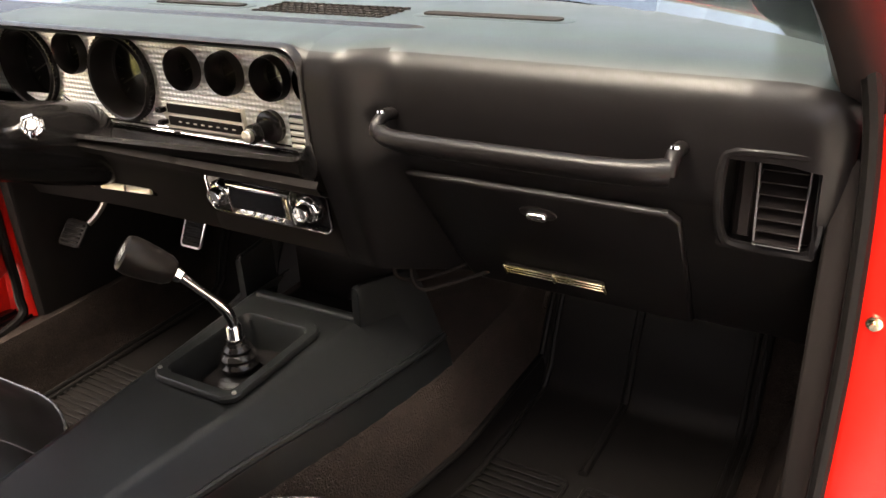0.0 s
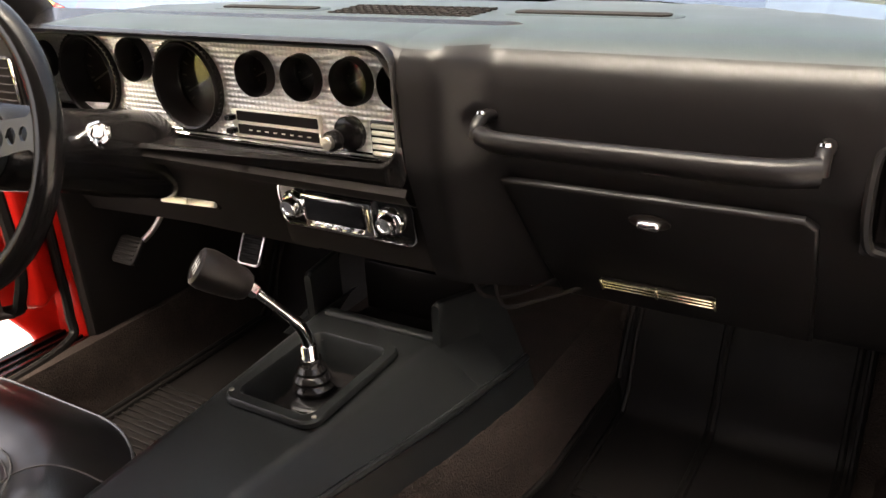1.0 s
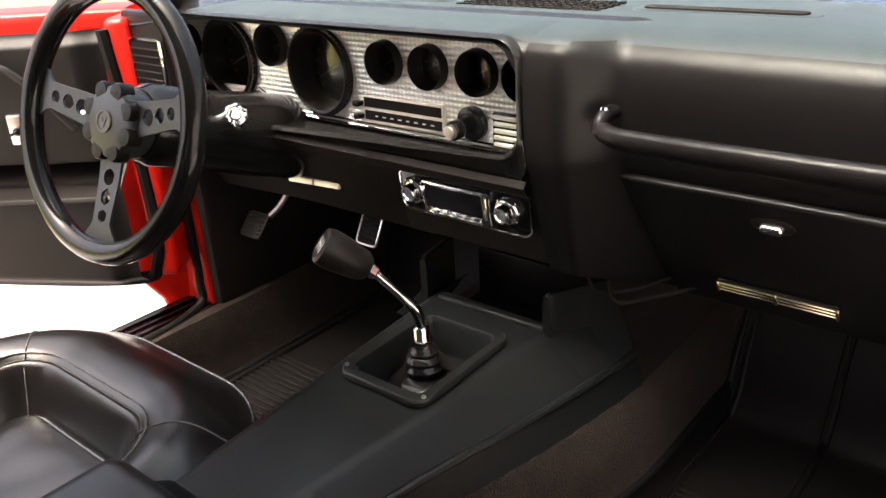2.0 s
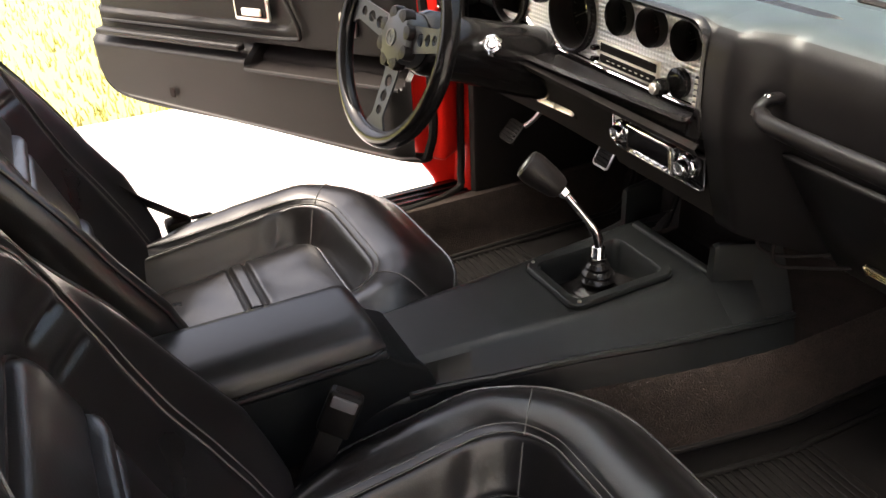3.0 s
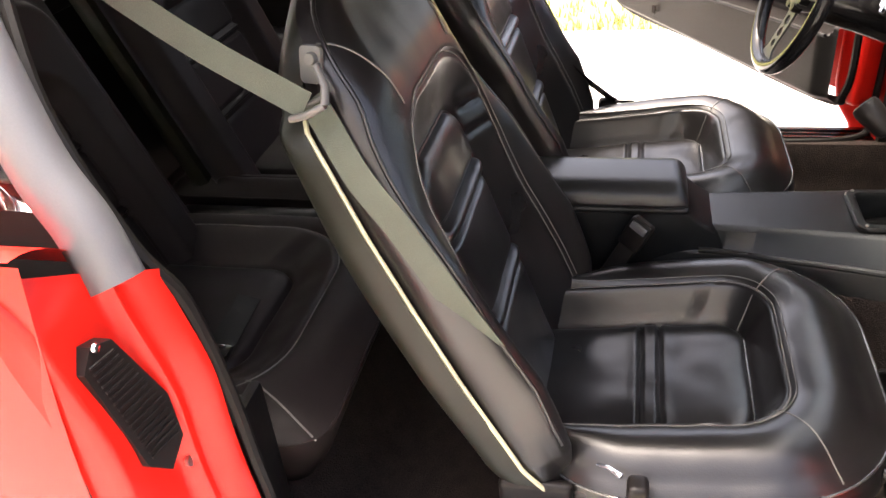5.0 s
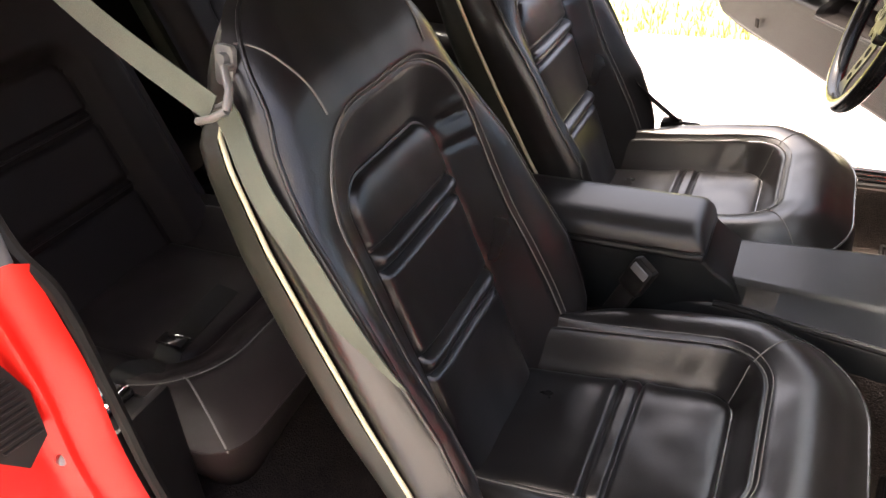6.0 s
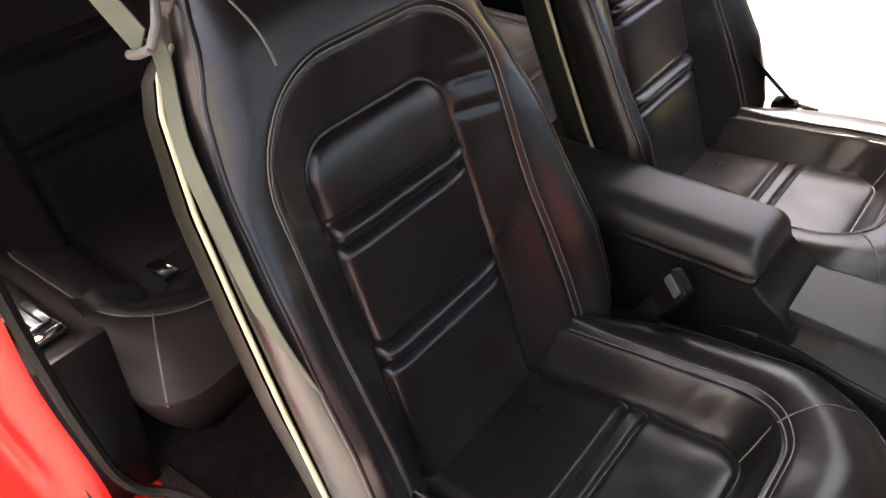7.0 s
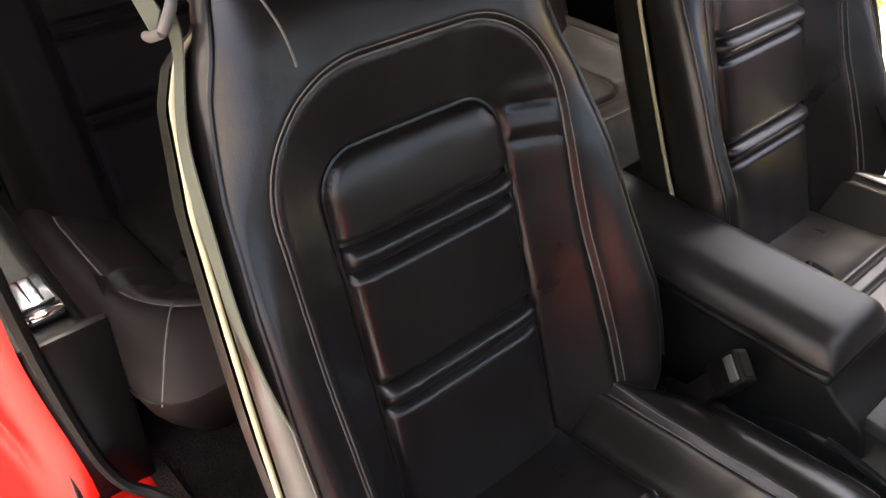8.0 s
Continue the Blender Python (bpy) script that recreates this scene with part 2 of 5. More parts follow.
def spline(pts, n=8):
    """Catmull-Rom points through pts."""
    p = [Vector(q) for q in pts]
    p = [2 * p[0] - p[1]] + p + [2 * p[-1] - p[-2]]
    out = []
    for a, b, c, d in zip(p, p[1:], p[2:], p[3:]):
        for k in range(n):
            t = k / n
            out.append(0.5 * ((2 * b) + (c - a) * t + (2 * a - 5 * b + 4 * c - d) * t * t + (3 * b - a - 3 * c + d) * t ** 3))
    return out + [p[-2]]


def sd_box(x, y, hx, y0, y1, r):
    """Signed distance to a rounded rectangle |x| < hx, y0 < y < y1."""
    qx, qy = abs(x) - hx + r, abs(y - (y0 + y1) / 2) - (y1 - y0) / 2 + r
    return math.hypot(max(qx, 0), max(qy, 0)) + min(max(qx, qy), 0) - r


def facing_back(y, x=0.0, z=0.0):
    """Lays a plate drawn in x, y so that it faces the rear of the car: its own z points to -y."""
    return Matrix.Translation((x, y, z)) @ pose(0, 0, 0, 90, 0, 0)


# ---- ground and surroundings ----
def build_ground():
    g = part("ground", grid(lambda u, v: (-60 + 120 * u, -60 + 120 * v, -0.02), 2, 2), GRASS, label="dry yellow-green lawn round the driveway")
    tagged(g, kind="structure", category="ground")
    d = thing("driveway", "pale sunlit concrete driveway with sawn joints", "driveway", kind="structure")
    # slabs between x = -2.72 and 3.6, each a little apart from the next
    for x0, x1 in ((-2.72, 0.2), (0.2, 3.6)):
        for y0, y1 in ((-9.0, -6.155), (-6.155, -3.155), (-3.155, -0.155), (-0.155, 2.845), (2.845, 5.8)):
            part("slab", rbox(x1 - x0 - 0.016, y1 - y0 - 0.016, 0.1, 0.005, 2, ((x0 + x1) / 2, (y0 + y1) / 2, -0.05)), CONCRETE, d)
    part("joint_filler", rbox(6.3, 14.8, 0.06, 0, 1, (0.44, -1.6, -0.045)), JOINT, d)
    w = part("garden_wall", rbox(16, 0.3, 2.3, 0.01, 1, (1, 6.5, 1.15)), WALLM, label="dark green-grey plastered wall beyond the bonnet")
    tagged(w, kind="structure", category="wall")
    # white wall out of view, added to brighten the reflections in the leather
    h = part("bounce_wall", rbox(0.3, 15, 3.4, 0.01, 1, (4.2, -1.6, 1.68)), BOUNCE, label="unseen white wall added to bounce light into the car")
    tagged(h, kind="structure", category="wall")


def build_lawn_blades():
    rng = random.Random(5)
    vs, fs = [], []
    for _ in range(9000):
        x, y = -2.73 - 3.2 * rng.random() ** 1.6, -4.5 + 7.5 * rng.random()
        h, a, w = 0.012 + 0.022 * rng.random(), rng.random() * 6.28, 0.005
        dx, dy, lx, ly = w * math.cos(a), w * math.sin(a), 0.03 * (rng.random() - 0.5), 0.03 * (rng.random() - 0.5)
        n = len(vs)
        vs += [(x - dx, y - dy, -0.02), (x + dx, y + dy, -0.02), (x + lx, y + ly, h)]
        fs.append((n, n + 1, n + 2))
    me = bpy.data.meshes.new("grass_blades")
    me.from_pydata(vs, [], fs)
    me.materials.append(GRASS)
    tagged(new("grass_blades", me), "short dry yellowish grass blades beside the driveway", "grass", kind="stuff")


build_ground()
build_lawn_blades()


# ---- car body ----
CAR = thing("red_coupe", "bright red two-door car body with black trim, doors open", "car")


def mirror_x(bm, on=True):
    if on:
        bmesh.ops.scale(bm, vec=(-1, 1, 1), verts=bm.verts)
        bmesh.ops.reverse_faces(bm, faces=bm.faces)
    return bm


def right_x(y):
    """The crease along the right of the console's top."""
    return 0.053 + 0.1 * (y + 0.15)


def flange(y):
    """How far the console's flange stands out beyond its crease."""
    return lerp_path([(-0.8, 0.02), (-0.39, 0.022), (-0.31, 0.033), (-0.223, 0.039), (-0.167, 0.044), (-0.106, 0.053), (-0.011, 0.066), (0.143, 0.076)], y)[0]


def toe_board(y):
    """Height of the flat floor and of the board that rises under the dash."""
    return lerp_path([(-2.0, 0.2), (0.44, 0.2), (0.462, 0.215), (0.487, 0.3), (0.52, 0.36), (0.6, 0.46), (0.85, 0.72)], y)[0]


def floor_z(x, y):
    """Height of the carpeted floor pan, with transmission tunnel, toe board and sill side."""
    z = toe_board(y)
    q = min(y, 0.17)
    edge = right_x(q) + flange(q) + 0.046
    z = max(z, 0.2 + 0.197 * (1 - smooth(edge, edge + 0.055, abs(x + 0.03)) ** 0.8))
    z = max(z, 0.2 + (0.115 if x > 0 else 0.14) * smooth(0.64, 0.675, abs(x)))
    if y < -0.98:
        z = max(z, 0.2 + 0.12 * smooth(-0.98, -1.12, y))
    return z


def build_body():
    part("floor_carpet", grid(lambda u, v: (-0.7 + 1.4 * u, -1.9 + 2.75 * v, floor_z(-0.7 + 1.4 * u, -1.9 + 2.75 * v)), 160, 200), CARPET, CAR, "black loop-pile carpet over the floor and tunnel")
    part("under_floor", rbox(1.4, 3.2, 0.05, 0, 1, (0, -0.5, 0.15)), DARK, CAR)
    part("firewall", rbox(1.5, 0.04, 0.75, 0.01, 1, (0, 0.84, 0.56)), DARK, CAR)
    for s in (1, -1):
        m = s < 0
        # sill with rounded lip and scuff plate
        part("sill", mirror_x(rbox(0.13, 1.5, 0.2, 0.02, 3, (0.757, -0.42, 0.218)), m), RED, CAR, "glossy red painted door sill")
        # the driver's plate is coloured black in place of a dark reflection
        part("sill_plate", mirror_x(rbox(0.125, 1.12, 0.012, 0.005, 2, (0.752, -0.44, 0.323)), m), GLOSS if m else SCUFF, CAR, "scuff plate coloured black for its dark reflection" if m else "ribbed metal scuff plate")
        for k in range(4):
            part("scuff_rib", mirror_x(rbox(0.006, 1.1, 0.004, 0.0015, 1, (0.712 + 0.025 * k, -0.44, 0.331)), m), GLOSS if m else SCUFF, CAR)
        # inner carpeted side below the door opening
        part("kick_panel", mirror_x(rbox(0.03, 0.77, 0.66, 0.01, 2, (0.705, 0.44, 0.53)), m), DARK, CAR, "black plastic kick panel")
        # red hinge pillar in front of the door opening
        part("hinge_pillar", mirror_x(rbox(0.145, 0.3, 0.66, 0.025, 3, (0.79, 0.205, 0.58)), m), RED, CAR, "red painted hinge pillar")
        if m:
            web = grid(lambda u, v: (-0.765 - 0.03 * math.sin(1.57 * u) - 0.05 * u, 0.062 - (0.02 + 0.08 * smooth(0.02, 0.25, v)) * u + 0.02 * math.sin(6.28 * u), 0.27 + 0.63 * v), 12, 10)
            part("hinge_web", web, RED, CAR, "red painted web behind the door hinges")
        for z in (0.46, 0.78):
            part("hinge", mirror_x(rbox(0.05, 0.05, 0.07, 0.006, 2, (0.855, 0.05, z)), m), RED, CAR)
        part("fender", mirror_x(rbox(0.06, 1.74, 0.62, 0.028, 3, (0.92, 1.15, 0.62)), m), RED, CAR, "red front wing")
        # rubber seal round the front of the door opening
        seal = spline([(0.62, -0.2, 1.19), (0.68, 0.0, 1.03), (0.716, 0.045, 0.9), (0.728, 0.045, 0.7), (0.728, 0.04, 0.5), (0.724, 0.035, 0.39), (0.71, 0.005, 0.345), (0.69, -0.2, 0.338), (0.69, -0.9, 0.338), (0.745, -1.045, 0.37), (0.77, -1.055, 0.5), (0.785, -1.058, 0.68), (0.787, -1.08, 0.82), (0.795, -1.12, 0.9), (0.76, -1.2, 1.05), (0.66, -1.28, 1.19)], 6)
        part("door_seal", mirror_x(tube(seal, 0.009, 8), m), RUBBER, CAR, "black rubber door seal")
        # windscreen pillar with dark trim
        pil = spline([(0.73, 0.16, 0.86), (0.71, 0.06, 0.98), (0.675, -0.1, 1.1), (0.6, -0.3, 1.22)], 6)
        part("windscreen_pillar", mirror_x(tube(pil, [0.055 - 0.0004 * i for i in range(len(pil))], 10, flat=0.7), m), PLASTIC, CAR, "black trimmed windscreen pillar")
        # rear quarter: red jamb face, outer skin
        def jamb(u, v):
            """The pressed face of the lock pillar."""
            z = 0.34 + (0.53 + 0.085 * u) * v
            x0 = 0.77 + 0.027 * smooth(0.33, 0.65, z)
            x = x0 + 0.165 * u
            y = -1.06 - 0.035 * smooth(0.7, 0.9, z) - 0.045 * smooth(0.0, 0.4, u) - 0.04 * smooth(0.88, 1.0, u) ** 2 - 0.05 * smooth(0.88, 0.94, z) * u
            y += 0.012 * math.exp(-((u - 0.3) / 0.05) ** 2) * smooth(0.36, 0.5, z)
            return (x, y, z)
        part("lock_pillar", mirror_x(grid(jamb, 40, 30), m), RED, CAR, "glossy red painted door lock pillar")
        part("rear_wing", mirror_x(grid(lambda u, v: (0.935 + 0.035 * math.sin(3.14 * v), -1.14 - 1.9 * u, 0.3 + 0.66 * v), 12, 16), m), RED, CAR, "red rear wing skin")
        # wing top with rounded shoulder
        part("wing_top", mirror_x(grid(lambda u, v: (0.8 + 0.135 * u, -1.15 - 1.89 * v, 0.875 + 0.09 * math.sin(1.57 * u)), 8, 8), m), RED, CAR)
        # rear roof pillar trim, grey
        rp = spline([(0.832, -1.125, 0.872), (0.815, -1.155, 0.935), (0.795, -1.2, 1.0), (0.74, -1.27, 1.12), (0.66, -1.36, 1.22)], 6)
        part("quarter_pillar", mirror_x(tube(rp, 0.042, 12, flat=0.8), m), GREYVINYL, CAR, "grey vinyl rear pillar edge")
        # inner quarter trim beside the rear seat, with its sloping top
        def trim(u, v):
            y = -1.075 - 0.85 * u
            if v < 0.62:
                return (0.708 + 0.004 * math.sin(9 * v), y, 0.22 + 0.38 * v / 0.62 + 0.06 * u)
            t = (v - 0.62) / 0.38
            return (0.712 + 0.085 * t, y, 0.602 + 0.01 * smooth(0, 0.2, t) + 0.06 * u)
        part("quarter_trim", mirror_x(grid(trim, 16, 30), m), VINYL, CAR, "black vinyl rear quarter trim")
        part("quarter_trim_front", mirror_x(rbox(0.108, 0.02, 0.4, 0.008, 2, (0.742, -1.078, 0.412)), m), VINYL, CAR)
        part("upper_quarter_trim", mirror_x(grid(lambda u, v: (0.79 - 0.03 * v, -1.16 - 0.8 * u, 0.63 + 0.31 * v), 10, 10), m), DARK, CAR, "black upper quarter trim")
        pane = part("quarter_window", mirror_x(grid(lambda u, v: (0.815 - 0.15 * v, -1.2 - 0.5 * u - 0.07 * v, 0.95 + 0.26 * v), 4, 4), m), GLASS, CAR, "rear quarter window glass")
        pane.modifiers.new("thickness", "SOLIDIFY").thickness = 0.005
        pane.visible_shadow = False
        part("sail_panel", mirror_x(grid(lambda u, v: (0.815 - 0.15 * v, -1.69 - 0.75 * u - 0.05 * v, 0.95 + 0.27 * v * (1 - 0.75 * u)), 8, 6), m), RED, CAR, "red roof side panel")
        part("sail_lining", mirror_x(grid(lambda u, v: (0.8 - 0.15 * v, -1.69 - 0.5 * u - 0.05 * v, 0.94 + 0.27 * v), 8, 6), m), HEADLINER, CAR)
    # roof: headliner below, red skin above
    def roof(z0):
        def f(u, v):
            x = -0.66 + 1.32 * u
            return (x, -0.3 - 1.55 * v, z0 - 0.16 * abs(x / 0.66) ** 3 * 0.4 - 0.02 * (2 * v - 0.8) ** 2)
        return f
    part("headliner", grid(roof(1.29), 16, 12), HEADLINER, CAR, "black cloth headliner")
    part("roof", grid(roof(1.312), 16, 12), RED, CAR, "red roof skin")
    part("rear_shelf", rbox(1.3, 0.5, 0.04, 0.01, 2, (0, -2.05, 0.93)), VINYL, CAR, "black rear parcel shelf")
    part("boot_lid", rbox(1.62, 0.72, 0.06, 0.028, 3, (0, -2.66, 0.925)), RED, CAR, "red boot lid")
    part("tail_panel", rbox(1.86, 0.06, 0.64, 0.028, 3, (0, -3.03, 0.62)), RED, CAR, "red tail panel")
    part("nose_panel", rbox(1.84, 0.06, 0.58, 0.028, 3, (0, 2.03, 0.59)), RED, CAR, "red nose panel")
    for x, y in ((0.8, 1.25), (-0.8, 1.25), (0.84, -2.05), (-0.84, -2.05)):
        side = Matrix.Translation((x, y, 0.33)) @ pose(0, 0, 0, 0, 90 if x > 0 else -90, 0)
        tyre = lathe([(0.2, -0.08), (0.3, -0.088), (0.325, -0.07), (0.33, -0.04), (0.33, 0.04), (0.325, 0.07), (0.3, 0.088), (0.2, 0.08)], 40)
        wheel = part("wheel", place(tyre, side), RUBBER, CAR, "black tyre on a steel rim")
        part("rim", place(lathe([(0.0001, 0.03), (0.05, 0.034), (0.06, 0.02), (0.17, 0.03), (0.2, 0.075), (0.2, -0.08)], 32), side), DULL, wheel)
    part("bulkhead", rbox(1.5, 0.04, 0.9, 0.01, 1, (0, -2.0, 0.5)), DARK, CAR)
    part("bonnet", grid(lambda u, v: (-0.86 + 1.72 * u, 0.72 + 1.3 * v, 0.885 + 0.03 * math.sin(3.14 * u) - 0.05 * v + 0.03 * math.exp(-((u - 0.5) / 0.16) ** 2)), 24, 12), RED, CAR, "red bonnet with a raised centre")
    part("cowl", grid(lambda u, v: (-0.8 + 1.6 * u, 0.51 - 0.33 * (2.35 * u - 1.175) ** 2 + 0.12 * v, 0.925 - 0.012 * v), 32, 4), RED, CAR, "red painted cowl below the windscreen")
    part("cowl_seal", tube([(-0.8 + 1.6 * k / 32, 0.63 - 0.33 * (2.35 * k / 32 - 1.175) ** 2, 0.918) for k in range(33)], 0.014, 8), RUBBER, CAR, "black rubber cowl seal")
    part("cowl_tray", grid(lambda u, v: (-0.86 + 1.72 * u, 0.64 - 0.33 * (2.5 * u - 1.25) ** 2 + 0.5 * v, 0.9 - 0.03 * v), 32, 4), DARK, CAR, "black cowl tray")
    wind = part("windscreen", grid(lambda u, v: (-0.68 + 0.08 * v + (1.36 - 0.16 * v) * u, 0.5 - 0.33 * (2 * u - 1) ** 2 * (1 - 0.6 * v) - 0.76 * v, 0.93 + 0.33 * v), 16, 8), GLASS, CAR, "curved windscreen glass")
    wind.visible_shadow = False
    back = part("rear_window", grid(lambda u, v: (-0.6 + 1.2 * u, -2.3 + 0.46 * v, 0.95 + 0.27 * v), 4, 4), GLASS, CAR, "rear window glass")
    for pane in (wind, back):
        pane.modifiers.new("thickness", "SOLIDIFY").thickness = 0.005


build_body()


# ---- front seats ----
def seat_cushion(hx, y0, y1, r, inner, pan, z0, lift, skirt, grooves, centre=0.0, tuck=0.03, slope=0.0):
    """Height map of a bucket cushion: outer bolster, inner dish and padded panel, with sewn grooves."""
    na = 160
    cy = (y0 + y1) / 2

    def reach(a, box):
        """Distance from the middle to the edge of a rounded rectangle, along an angle."""
        dx, dy = math.cos(a), math.sin(a)
        lo, hi = 0.0, 1.2
        for _ in range(22):
            mid = (lo + hi) / 2
            if sd_box(mid * dx, cy + mid * dy, *box) < 0:
                lo = mid
            else:
                hi = mid
        return lo

    rads = []
    for k in range(na + 1):
        a = 2 * math.pi * k / na
        ro = reach(a, (hx, y0, y1, r))
        ri = min(reach(a, inner), 0.985 * ro)
        rads.append((min(reach(a, pan), 0.97 * ri), ri, ro))

    def height(x, y):
        di = sd_box(x, y, *inner)
        dp = sd_box(x, y, *pan)
        do = -sd_box(x, y, hx, y0, y1, r)
        if di > 0:
            t = di / max(1e-4, di + do)
            z = z0 + lift * (1 + 0.22 * math.sin(math.pi * min(1, t * 1.25)) - 0.62 * t ** 3)
        elif dp > 0:
            t = dp / max(1e-4, dp - di)
            z = z0 - 0.006 + (lift + 0.006) * (0.1 * t + 0.9 * smooth(0.0, 1.0, t))
        else:
            z = z0 + 0.012 * (1 - math.exp(dp / 0.018)) - 0.006
            for gy in grooves:
                z -= 0.009 * math.exp(-((y - gy) / 0.0048) ** 2)
                z += 0.004 * math.exp(-((y - gy) / 0.018) ** 2)
        z -= 0.006 * math.exp(-(di / 0.0045) ** 2) + 0.008 * math.exp(-(dp / 0.004) ** 2)
        # a fold where the dish turns the front corners
        if di < 0 < dp:
            a = math.atan2(y - (pan[1] + pan[2]) / 2, abs(x))
            z += 0.005 * (math.exp(-((a - 0.64) / 0.06) ** 2) - math.exp(-((a - 0.76) / 0.035) ** 2)) * math.sin(math.pi * min(1, dp / max(1e-4, dp - di)))
        return z - slope * max(0.0, y1 - 0.17 - y) + 0.0015 * noise.noise((x * 18, y * 18, centre))

    rows = [("p", k / 18) for k in range(19)] + [("i", k / 20) for k in range(1, 21)] + [("s", k / 8) for k in range(1, 9)]

    def point(u, v):
        a, k = 2 * math.pi * u, round(u * na)
        rp, ri, rr = rads[k]
        band, t = rows[round(v * (len(rows) - 1))]
        if band != "s":
            q = rp + (ri - rp) * t if band == "p" else ri + (rr - ri) * (1 - (1 - t) ** 1.3)
            x, y = q * math.cos(a), cy + q * math.sin(a)
            return (x, y, height(x, y))
        out = rr + 0.012 * math.sin(math.pi * min(1, t * 1.1)) - tuck * t ** (2 if tuck < 0.05 else 1)
        x, y = rr * math.cos(a), cy + rr * math.sin(a)
        return (out * math.cos(a), cy + out * math.sin(a), height(x, y) - skirt * t)

    def pad(u, v):
        """The middle panel: a fine grid whose rim lies on the rounded outline."""
        ya = max(pan[1], y0 + 0.01)
        x, y = pan[0] * (2 * u - 1), ya + (pan[2] - ya) * v
        d = sd_box(x, y, *pan)
        if d > -1e-4:
            gx = (sd_box(x + 1e-4, y, *pan) - d) / 1e-4
            gy = (sd_box(x, y + 1e-4, *pan) - d) / 1e-4
            x, y = x - (d + 1e-4) * gx, y - (d + 1e-4) * gy
        return (x, y, height(x, y))

    cover = grid(point, na, len(rows) - 1, True)
    panel = grid(pad, 44, 150)
    edge = [Vector(point(k / na, 38 / (len(rows) - 1))) + Vector((0, 0, 0.001)) for k in range(na)]
    return cover, panel, edge, height


def contour(hx, y0, y1, r, height, lift=0.0015, grow=0.0, gap=None, n=12):
    """Points along a rounded rectangle, laid on the height map; gap leaves out what lies behind that y."""
    pts = round_rect(hx + grow, (y1 - y0) / 2 + grow, r + grow, n, 0, (y0 + y1) / 2)
    dense = []
    for (x0, ya), (x1, yb) in zip(pts, pts[1:] + pts[:1]):
        m = max(1, int(math.hypot(x1 - x0, yb - ya) / 0.008))
        dense += [(x0 + (x1 - x0) * k / m, ya + (yb - ya) * k / m) for k in range(m)]
    if gap is not None:
        start = next(i for i in range(len(dense)) if dense[i - 1][1] < gap <= dense[i][1])
        dense = [d for d in dense[start:] + dense[:start] if d[1] >= gap]
    return [Vector((x, y, height(x, y) + lift)) for x, y in dense]


BACK_TILT = radians(19)


def back_frame():
    """From the back's own axes (x across, y up along the back, z out of its face) to the seat's."""
    c, s = math.cos(BACK_TILT), math.sin(BACK_TILT)
    return Matrix(((1, 0, 0, 0), (0, -s, c, -0.70), (0, c, s, 0.45), (0, 0, 0, 1)))


def rounded_top(w):
    return math.sqrt(max(0.0, 1 - ((w - 0.56) / 0.16) ** 2.6)) if w > 0.56 else 1.0


def half_width(w):
    """Half the width of the shell behind; it stops under the belt guide."""
    return rounded_top(w) * lerp_path([(-0.1, 0.27), (0.0, 0.284), (0.159, 0.268), (0.286, 0.257), (0.413, 0.245), (0.515, 0.224), (0.552, 0.2), (0.575, 0.168), (0.72, 0.14)], w)[0]


def front_width(w):
    """Half the width of the padded face."""
    return rounded_top(w) * lerp_path([(-0.1, 0.215), (-0.05, 0.242), (0.0, 0.268), (0.06, 0.275), (0.12, 0.275), (0.2, 0.271), (0.324, 0.263), (0.427, 0.249), (0.519, 0.226), (0.577, 0.202), (0.65, 0.182), (0.72, 0.172)], w)[0]


def pipe_depth(w):
    return lerp_path([(-0.1, 0.02), (0.0, -0.01), (0.159, -0.041), (0.286, -0.06), (0.413, -0.077), (0.515, -0.092), (0.56, -0.11), (0.72, -0.08)], w)[0] + 0.03 * smooth(0.6, 0.72, w)


ARCH = (0.197, -0.2, 0.52, 0.13)
PANEL = (0.127, -0.2, 0.43, 0.05)


def back_face(x, w):
    """How far the padded face of the backrest stands out of its plane."""
    di, dp = sd_box(x, w, *ARCH), sd_box(x, w, *PANEL)
    low = 0.026 * (1 - smooth(0.0, 0.3, w))
    if di > 0:
        t = min(1, di / 0.075)
        base = 0.006 + low - 0.04 * smooth(0.53, 0.7, w)
        crest = lerp_path([(0.0, 0.074), (0.126, 0.074), (0.213, 0.056), (0.314, 0.04), (0.394, 0.022), (0.47, 0.006), (0.53, 0.002), (0.6, 0.0)], w)[0]
        z = base + (crest - base) * smooth(0.0, 0.75, t) * (1 - smooth(0.5, 0.6, w))
    elif dp > 0:
        t = dp / max(1e-4, dp - di)
        z = -0.034 + (0.04 + low) * t ** 1.3
        # soft puckers beside the panel's upper corner
        for g, d in ((0.405, 0.006), (0.36, 0.004)):
            q = w - g - 0.12 * (x + 0.16)
            z += (0.6 * math.exp(-((q - 0.014) / 0.012) ** 2) - math.exp(-(q / 0.007) ** 2)) * d * smooth(0.125, 0.145, -x) * (1 - smooth(0.18, 0.2, -x))
    else:
        z = 0.013 * (1 - math.exp(dp / 0.016)) - 0.034
        for g in (0.331, 0.298, 0.156, 0.122):
            z -= 0.012 * math.exp(-((w - g) / 0.0055) ** 2)
        for g in (0.3145, 0.139):
            z += 0.006 * math.exp(-((w - g) / 0.011) ** 2)
    z -= 0.006 * math.exp(-(di / 0.0045) ** 2) + 0.008 * math.exp(-(dp / 0.004) ** 2)
    return z + 0.0015 * noise.noise((x * 16, w * 16, 7.0))


